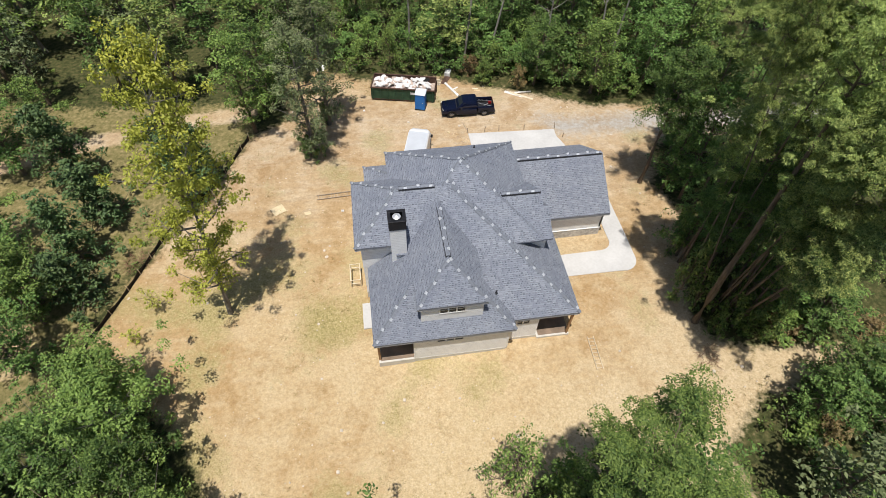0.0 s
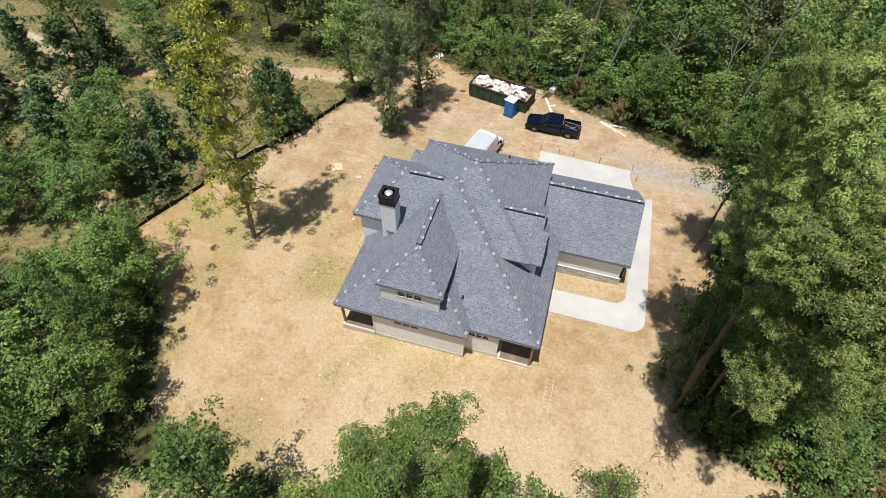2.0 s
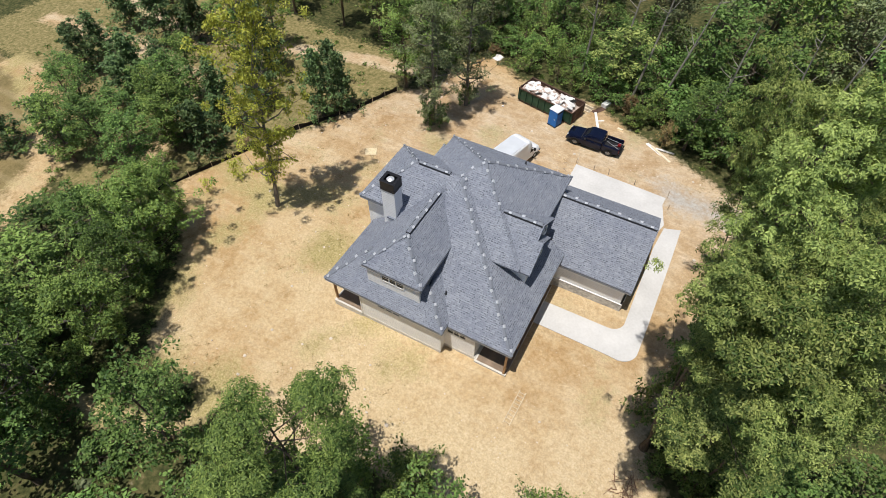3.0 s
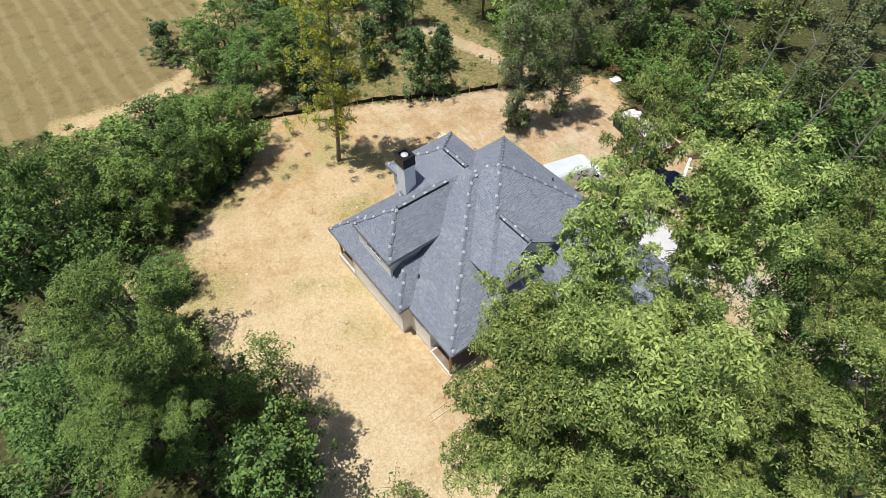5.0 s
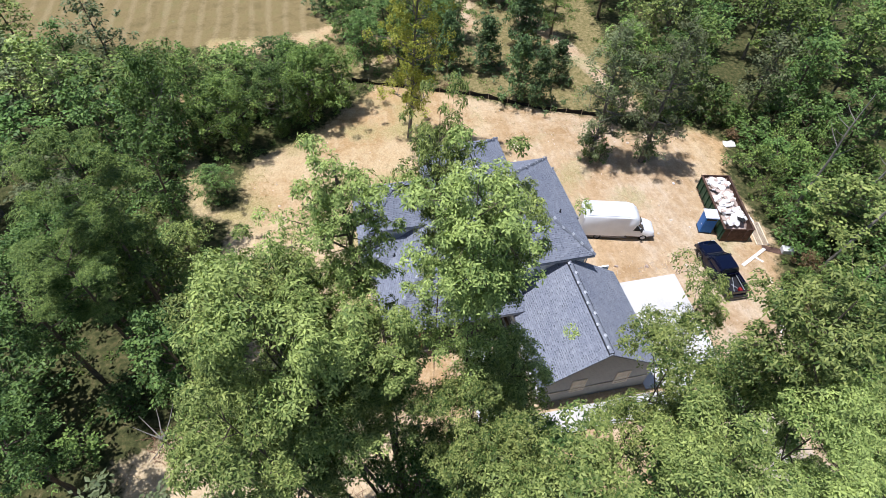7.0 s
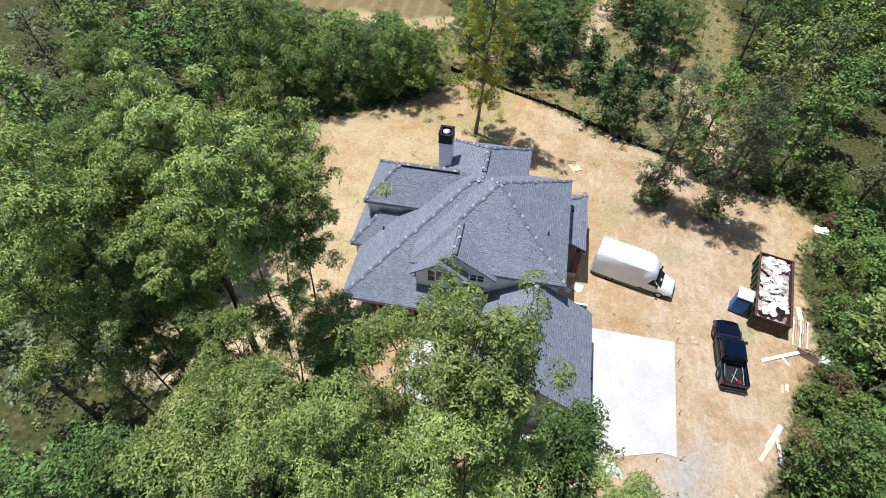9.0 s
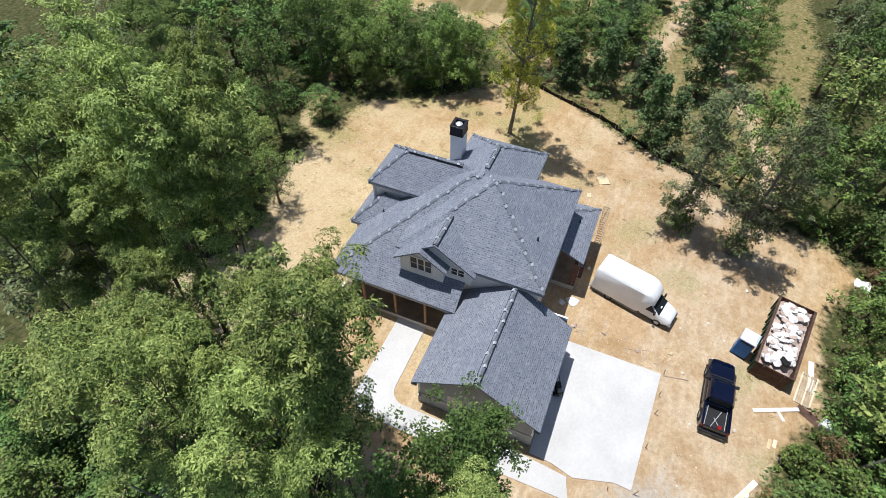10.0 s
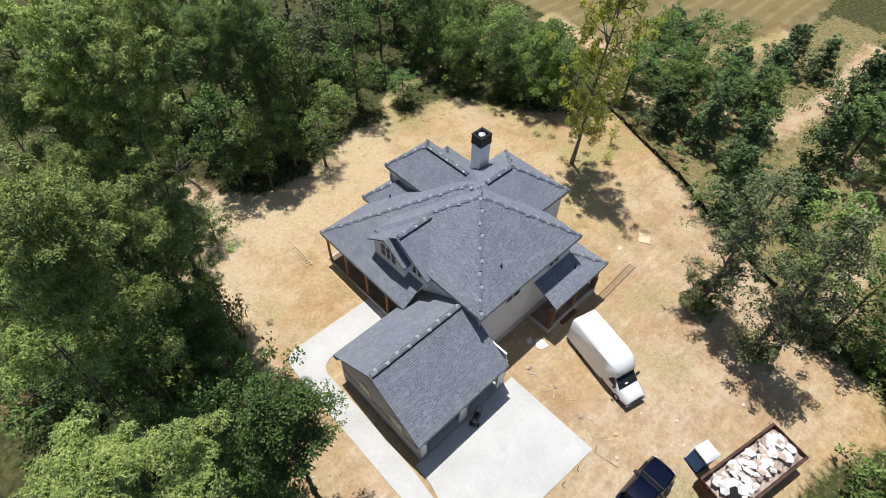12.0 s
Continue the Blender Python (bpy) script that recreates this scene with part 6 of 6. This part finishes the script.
def ladder(m, length, width, label, rungs=None, mat=None):
    t = thing("ladder", m, label, "ladder")
    for s in (1, -1):
        part("rail", boxed(0, length, s * width / 2 - 0.03, s * width / 2 + 0.03, 0, 0.08), mat or M_WOODOLD, t)
    n = rungs or int(length / 0.3)
    for k in range(n):
        x = length * (k + 0.5) / n
        part("rung", boxed(x - 0.025, x + 0.025, -width / 2 + 0.032, width / 2 - 0.032, 0.02, 0.06), mat or M_WOODOLD, t)
    return t


M_LADDER = plain("dusty old ladder wood", (0.56, 0.46, 0.32), 0.9, 0, 0.2, 3)
ladder(pose(-6.0, 38.75, gz(-2.5, 38.75) + 0.01, 0, -0.9, 2.0), 7.0, 0.56, "long wooden extension ladder lying on the clay behind the house", 22, M_WOODOLD)
ladder(pose(15.9, 16.6, gz(15.9, 17.8) + 0.02, 0, 0, 88), 2.9, 0.5, "pale wooden ladder lying on the sandy ground", 9, M_LADDER)

# scaffold rail at the west door, stoop
rail = thing("guard_rail", at(-2.55, 28.15), "temporary pale lumber guard rail beside the west wall", "railing")
for x in (-0.42, 0.42):
    for y in (-0.85, 0.85):
        part("post", boxed(x - 0.03, x + 0.03, y - 0.03, y + 0.03, 0.0, 1.05), M_PALEWOOD, rail)
for z in (0.55, 1.052):
    for x in (-0.42, 0.42):
        part("rail", boxed(x - 0.025, x + 0.025, -0.9, 0.9, z, z + 0.05), M_PALEWOOD, rail)
    for y in (-0.85, 0.85):
        part("rail", boxed(-0.39, 0.39, y - 0.025, y + 0.025, z + 0.001, z + 0.051), M_PALEWOOD, rail)
slab("pavement", [(-2.15, 22.85), (-0.8, 22.85), (-0.8, 25.35), (-2.15, 25.35)], 0.16, "small white concrete stoop by the west door")

# waste behind the house
crumple = random.Random(8)


def scrap(x, y, r, mat, label, h=0.15):
    bm = bmesh.new()
    n = 9
    ring = [bm.verts.new((r * crumple.uniform(0.5, 1.2) * math.cos(2 * math.pi * k / n), r * crumple.uniform(0.4, 1.0) * math.sin(2 * math.pi * k / n), crumple.uniform(0.02, h))) for k in range(n)]
    low = [bm.verts.new((v.co.x, v.co.y, 0)) for v in ring]
    c = bm.verts.new((0, 0, h * 1.3))
    for k in range(n):
        bm.faces.new((ring[k], ring[(k + 1) % n], c))
        bm.faces.new((low[k], low[(k + 1) % n], ring[(k + 1) % n], ring[k]))
    ob = tagged(obj("scrap", bm, mat), label, "waste", "scattered waste")
    ob.matrix_basis = at(x, y, crumple.uniform(0, 360))


for x, y, r, m, l in ((6.8, 38.4, 0.75, M_DEBRIS, "crumpled white house wrap on the ground"), (7.2, 37.6, 0.35, M_DEBRIS, "crumpled white house wrap on the ground"), (2.6, 38.9, 0.25, M_DEBRIS, "white scrap of wrap on the clay"),
                      (9.1, 39.2, 0.3, M_DEBRIS2, "brown cardboard scrap on the clay"), (8.9, 41.6, 0.22, M_DEBRIS2, "brown cardboard scrap on the clay"), (9.4, 44.3, 0.2, M_DEBRIS2, "brown cardboard scrap on the clay"),
                      (11.8, 36.8, 0.28, M_BLACKMETAL, "black bag of waste on the ground"), (-3.5, 36.6, 0.16, M_DEBRIS, "white scrap of wrap on the clay"), (8.6, 46.9, 0.2, M_OSB, "pale wood scrap on the clay"), (-0.6, 52.3, 0.2, M_DEBRIS, "white scrap of wrap on the clay"),
                      (5.6, 62.5, 0.4, M_DEBRIS, "white scrap lying among weeds"), (-5.6, 61.8, 0.8, M_DEBRIS, "pale sheet lying at the wood's edge")):
    scrap(x, y, r, m, l)
# thin offcuts strewn along the apron
sticks = random.Random(21)
for k in range(34):
    x, y = 10.4 + sticks.gauss(-0.9, 0.5), sticks.uniform(38.6, 46.5)
    a = sticks.uniform(0, math.pi)
    l = sticks.uniform(0.2, 0.7)
    board((x, y), (x + l * math.cos(a), y + l * math.sin(a)), 0.05, 0.03, M_WOODOLD if k % 2 else M_WOOD, "short splintered offcut on the clay", 0.0, "offcuts by the apron")
board((10.75, 46.6), (10.4, 48.4), 0.06, 0.04, M_WOODOLD, "thin form stake lying on the clay", 0, "form stakes")


def stake(x, y, h=0.7, lean=0.0):
    bm = boxed(-0.025, 0.025, -0.025, 0.025, -0.1, h)
    ob = tagged(obj("stake", bm, M_WOODOLD), "thin wooden form stake stuck beside the concrete apron", "stake", "form stakes")
    ob.matrix_basis = at(x, y) @ pose(0, 0, 0, lean, 0, 20)


for x, y, l in ((10.6, 46.6, 8), (14.2, 46.4, -6), (17.0, 46.2, 4), (20.5, 45.95, -12), (20.9, 44.3, 10), (12.6, 46.5, 3)):
    stake(x, y, 0.75, l)


# silt fence along the west edge
def silt_fence(pts):
    t = thing("silt_fence", Matrix(), "sagging black silt fence along the edge of the clearing", "fence")
    line = []
    for (ax, ay), (bx, by) in zip(pts, pts[1:]):
        n = max(1, int(math.hypot(bx - ax, by - ay) / 1.8))
        line += [(ax + (bx - ax) * k / n, ay + (by - ay) * k / n) for k in range(n)]
    line.append(pts[-1])
    rng = random.Random(2)
    for k, (x, y) in enumerate(line):
        part("post", boxed(x - 0.025, x + 0.025, y - 0.025, y + 0.025, gz(x, y) - 0.05, gz(x, y) + 0.85), M_WOODOLD, t)
    for (ax, ay), (bx, by) in zip(line, line[1:]):
        bm = bmesh.new()
        n = 5
        h0, h1 = rng.uniform(0.5, 0.75), rng.uniform(0.5, 0.75)
        ux, uy = bx - ax, by - ay
        le = math.hypot(ux, uy)
        nx, ny = -uy / le * 0.035, ux / le * 0.035
        rows = []
        for k in range(n + 1):
            f = k / n
            x, y = ax + ux * f, ay + uy * f
            g = gz(x, y)
            h = h0 + (h1 - h0) * f - 0.16 * math.sin(math.pi * f)
            b = 0.10 * math.sin(math.pi * f)
            rows.append([bm.verts.new((x + nx, y + ny, g - 0.02)), bm.verts.new((x + nx + nx * b * 30, y + ny + ny * b * 30, g + h * 0.5)), bm.verts.new((x + nx, y + ny, g + h)), bm.verts.new((x + nx * 1.3, y + ny * 1.3, g + h)), bm.verts.new((x + nx * 1.3 + nx * b * 30, y + ny * 1.3 + ny * b * 30, g + h * 0.5)), bm.verts.new((x + nx * 1.3, y + ny * 1.3, g - 0.02))])
        for a, b in zip(rows, rows[1:]):
            for j in range(6):
                bm.faces.new((a[j], a[(j + 1) % 6], b[(j + 1) % 6], b[j]))
        part("fabric", bm, M_SILT, t)


silt_fence([(-25.6, 21.0), (-24.0, 25.1), (-22.1, 29.7), (-20.3, 35.0), (-17.9, 39.1), (-15.4, 43.8), (-13.4, 49.0)])


# bare dead trunks in the woods
def dead_tree(x, y, h, lx, ly, seed, r=0.16):
    rng = random.Random(seed)
    t = thing("dead_tree", at(x, y), "bare grey dead trunk standing in the woods", "tree", "dead trunks")
    bm = bmesh.new()
    pts = [(lx * f + rng.uniform(-0.1, 0.1), ly * f + rng.uniform(-0.1, 0.1), h * f - 0.2) for f in (0, 0.25, 0.5, 0.75, 1.0)]
    tube(bm, pts, [r, r * 0.85, r * 0.65, r * 0.45, 0.03], 8)
    for k in range(6):
        f = rng.uniform(0.5, 0.95)
        a = rng.uniform(0, 6.28)
        p = (lx * f, ly * f, h * f)
        l = rng.uniform(0.8, 2.2)
        tube(bm, [p, (p[0] + l * 0.6 * math.cos(a), p[1] + l * 0.6 * math.sin(a), p[2] + l * 0.35), (p[0] + l * math.cos(a), p[1] + l * math.sin(a), p[2] + l * 0.7)], [0.05, 0.03, 0.01], 5, False)
    part("trunk", bm, M_BARK_DEAD, t)


for k, (x, y, h, lx, ly) in enumerate(((12.5, 60.3, 17, 1.5, 1.0), (9.8, 62.5, 16, 0.2, 0.6), (15.5, 60.0, 15, 2.5, 0.5), (21.5, 56.5, 14, 0.4, 0.8), (27.5, 54.5, 15, -0.6, 0.5), (6.0, 61.5, 14, -0.4, 0.3), (30.5, 57.0, 16, 1.0, 0.5), (18.4, 4.6, 5.5, 1.6, 1.2), (33.0, 26.0, 16, 1, -1))):
    dead_tree(x, y, h, lx, ly, 50 + k)

# weeds, tufts and stones over the clearing, each one sheet of many
rng_w = np.random.default_rng(77)
clumps = []
while len(clumps) < 1500:
    x, y = rng_w.uniform(-25, 30), rng_w.uniform(2, 60)
    if signed(CLEARING, x, y) < 0.3 or (-3 < x < 23 and 17.5 < y < 47.5):
        continue
    want = 0.8 * land_masks(x, y)[5] + 0.02 + 0.30 * smooth(3.0 - signed(CLEARING, x, y), 2.0)
    if rng_w.random() < want:
        clumps.append((x, y, gz(x, y) + 0.02, rng_w.uniform(0.15, 0.7)))
v, f = leaf_cloud(rng_w, clumps, 16, 0.10, 0.25, 0.08, -0.5, 0.14)
tagged(new("weeds", mesh_from("weeds", v, f, M_DRYGRASS)), "dry yellowish weeds and tufts on the clay", "weeds", "", "stuff")
dry = []
while len(dry) < 30:
    x, y = rng_w.uniform(-20, 24), rng_w.uniform(7, 57)
    if signed(CLEARING, x, y) > 1.0 and not (-3 < x < 23 and 18.5 < y < 47):
        for k in range(3):
            dry.append((x + rng_w.normal() * 0.5, y + rng_w.normal() * 0.5, gz(x, y) + 0.03, rng_w.uniform(0.2, 0.45)))
v, f = leaf_cloud(rng_w, dry, 9, 0.12, 0.2, 0.06, -0.4, 0.08)
tagged(new("dead_weeds", mesh_from("dead_weeds", v, f, M_LEAF_DRY)), "brown dead weed tufts dotted over the sand", "weeds", "", "stuff")
clumps = []
while len(clumps) < 600:
    x, y = rng_w.uniform(-60, 46), rng_w.uniform(-4, 66)
    d = signed(CLEARING, x, y)
    if d > -0.1 or signed(FIELD, x, y) > 0 or reach(TRACK, x, y, False) < 1.2:
        continue
    clumps.append((x, y, gz(x, y) + 0.12, rng_w.uniform(0.3, 0.9)))
v, f = leaf_cloud(rng_w, clumps, 40, 0.26, 0.3, 0.5)
tagged(new("ground_cover", mesh_from("ground_cover", v, f, M_LEAF)), "low green ground cover under the trees", "ground cover", "", "stuff")
bm = bmesh.new()
for k in range(900):
    x, y = rng_w.uniform(-23, 28), rng_w.uniform(8, 56)
    if signed(CLEARING, x, y) < 0.5 or (-3 < x < 23.5 and 18 < y < 47):
        continue
    g = bmesh.ops.create_icosphere(bm, subdivisions=1, radius=float(rng_w.uniform(0.025, 0.07) if k % 8 else rng_w.uniform(0.08, 0.17)))
    for vv in g["verts"]:
        vv.co = Vector((vv.co.x * rng_w.uniform(0.7, 1.4) + x, vv.co.y * rng_w.uniform(0.7, 1.4) + y, vv.co.z * 0.6 + gz(x, y) + 0.02))
tagged(obj("stones", bm, M_ROCK), "pale stones scattered over the clay", "stones", "", "stuff")


# hose coil, tools and a black machine by the back door
def hose_coil(x, y, r, label):
    bm = bmesh.new()
    rng = random.Random(int(x * 10))
    pts = [Vector(((r + 0.05 * math.sin(k * 0.9) + rng.uniform(-0.03, 0.03)) * math.cos(k * 0.35), (r + rng.uniform(-0.05, 0.05)) * math.sin(k * 0.35), 0.03 + 0.0022 * k)) for k in range(74)]
    tube(bm, pts, [0.024] * len(pts), 6)
    ob = tagged(obj("hose", bm, M_TRUCKBLACK), label, "hose")
    ob.matrix_basis = at(x, y)


hose_coil(11.1, 37.3, 0.5, "coil of black hose on the dirt behind the house")


def compressor(m):
    t = thing("compressor", m, "black wheeled air compressor standing before the garage door", "compressor")
    bm = bmesh.new()
    tube(bm, [(-0.55, 0, 0.42), (-0.48, 0, 0.42), (0.48, 0, 0.42), (0.55, 0, 0.42)], [0.12, 0.25, 0.25, 0.12], 14)
    shade_soft(part("tank", bm, M_BLACKMETAL, t))
    part("motor", boxed(-0.35, 0.15, -0.18, 0.18, 0.66, 0.98, 0.04), M_TRUCKBLACK, t)
    part("pump", boxed(0.17, 0.42, -0.14, 0.14, 0.66, 0.92, 0.03), M_VANGREY, t)
    bm = bmesh.new()
    tube(bm, [(-0.5, -0.2, 0.5), (-0.85, -0.2, 0.85), (-0.85, 0.2, 0.85), (-0.5, 0.2, 0.5)], [0.02] * 4, 6)
    part("handle", bm, M_BLACKMETAL, t)
    for y in (-0.3, 0.3):
        bm = bmesh.new()
        tube(bm, [(0.25, y - 0.05, 0.17), (0.25, y + 0.05, 0.17)], [0.17, 0.17], 14)
        part("wheel", bm, M_TYRE, t)
    part("foot", boxed(-0.45, -0.39, -0.2, 0.2, 0.0, 0.2), M_BLACKMETAL, t)
    return t


compressor(at(15.4, 39.35, 25, gz(15.4, 39.35) + 0.062))


def brush_pile(x, y, r, n, seed, label):
    rng = random.Random(seed)
    bm = bmesh.new()
    for _ in range(n):
        a, b = rng.uniform(0, 6.283), rng.uniform(0, 6.283)
        d = r * rng.random() ** 0.6
        c = Vector((d * math.cos(a), 0.6 * d * math.sin(a), rng.uniform(0.05, 0.55) * (1.15 - d / r)))
        e = c + Vector((math.cos(b), math.sin(b), rng.uniform(0.0, 0.5))) * rng.uniform(0.4, 1.1)
        tube(bm, [c, c.lerp(e, 0.5) + Vector((rng.uniform(-0.08, 0.08), rng.uniform(-0.08, 0.08), 0.03)), e], [0.022, 0.015, 0.006], 4, False)
    t = thing("brush_pile", at(x, y, 58), label, "brush pile")
    tagged(part("twig", bm, M_TWIG, t), "", "", "", "stuff")


M_TWIG = plain("dry red-brown twigs", (0.22, 0.12, 0.075), 0.9, 0, 0.3, 4)
brush_pile(-22.1, 32.9, 1.5, 70, 3, "heap of rust-brown dead brush beside the silt fence")
brush_pile(18.3, 4.4, 2.0, 110, 9, "tangle of grey dead branches at the wood's edge")
brush_pile(24.8, 16.4, 1.3, 40, 12, "low heap of dead branches under the tall trees")
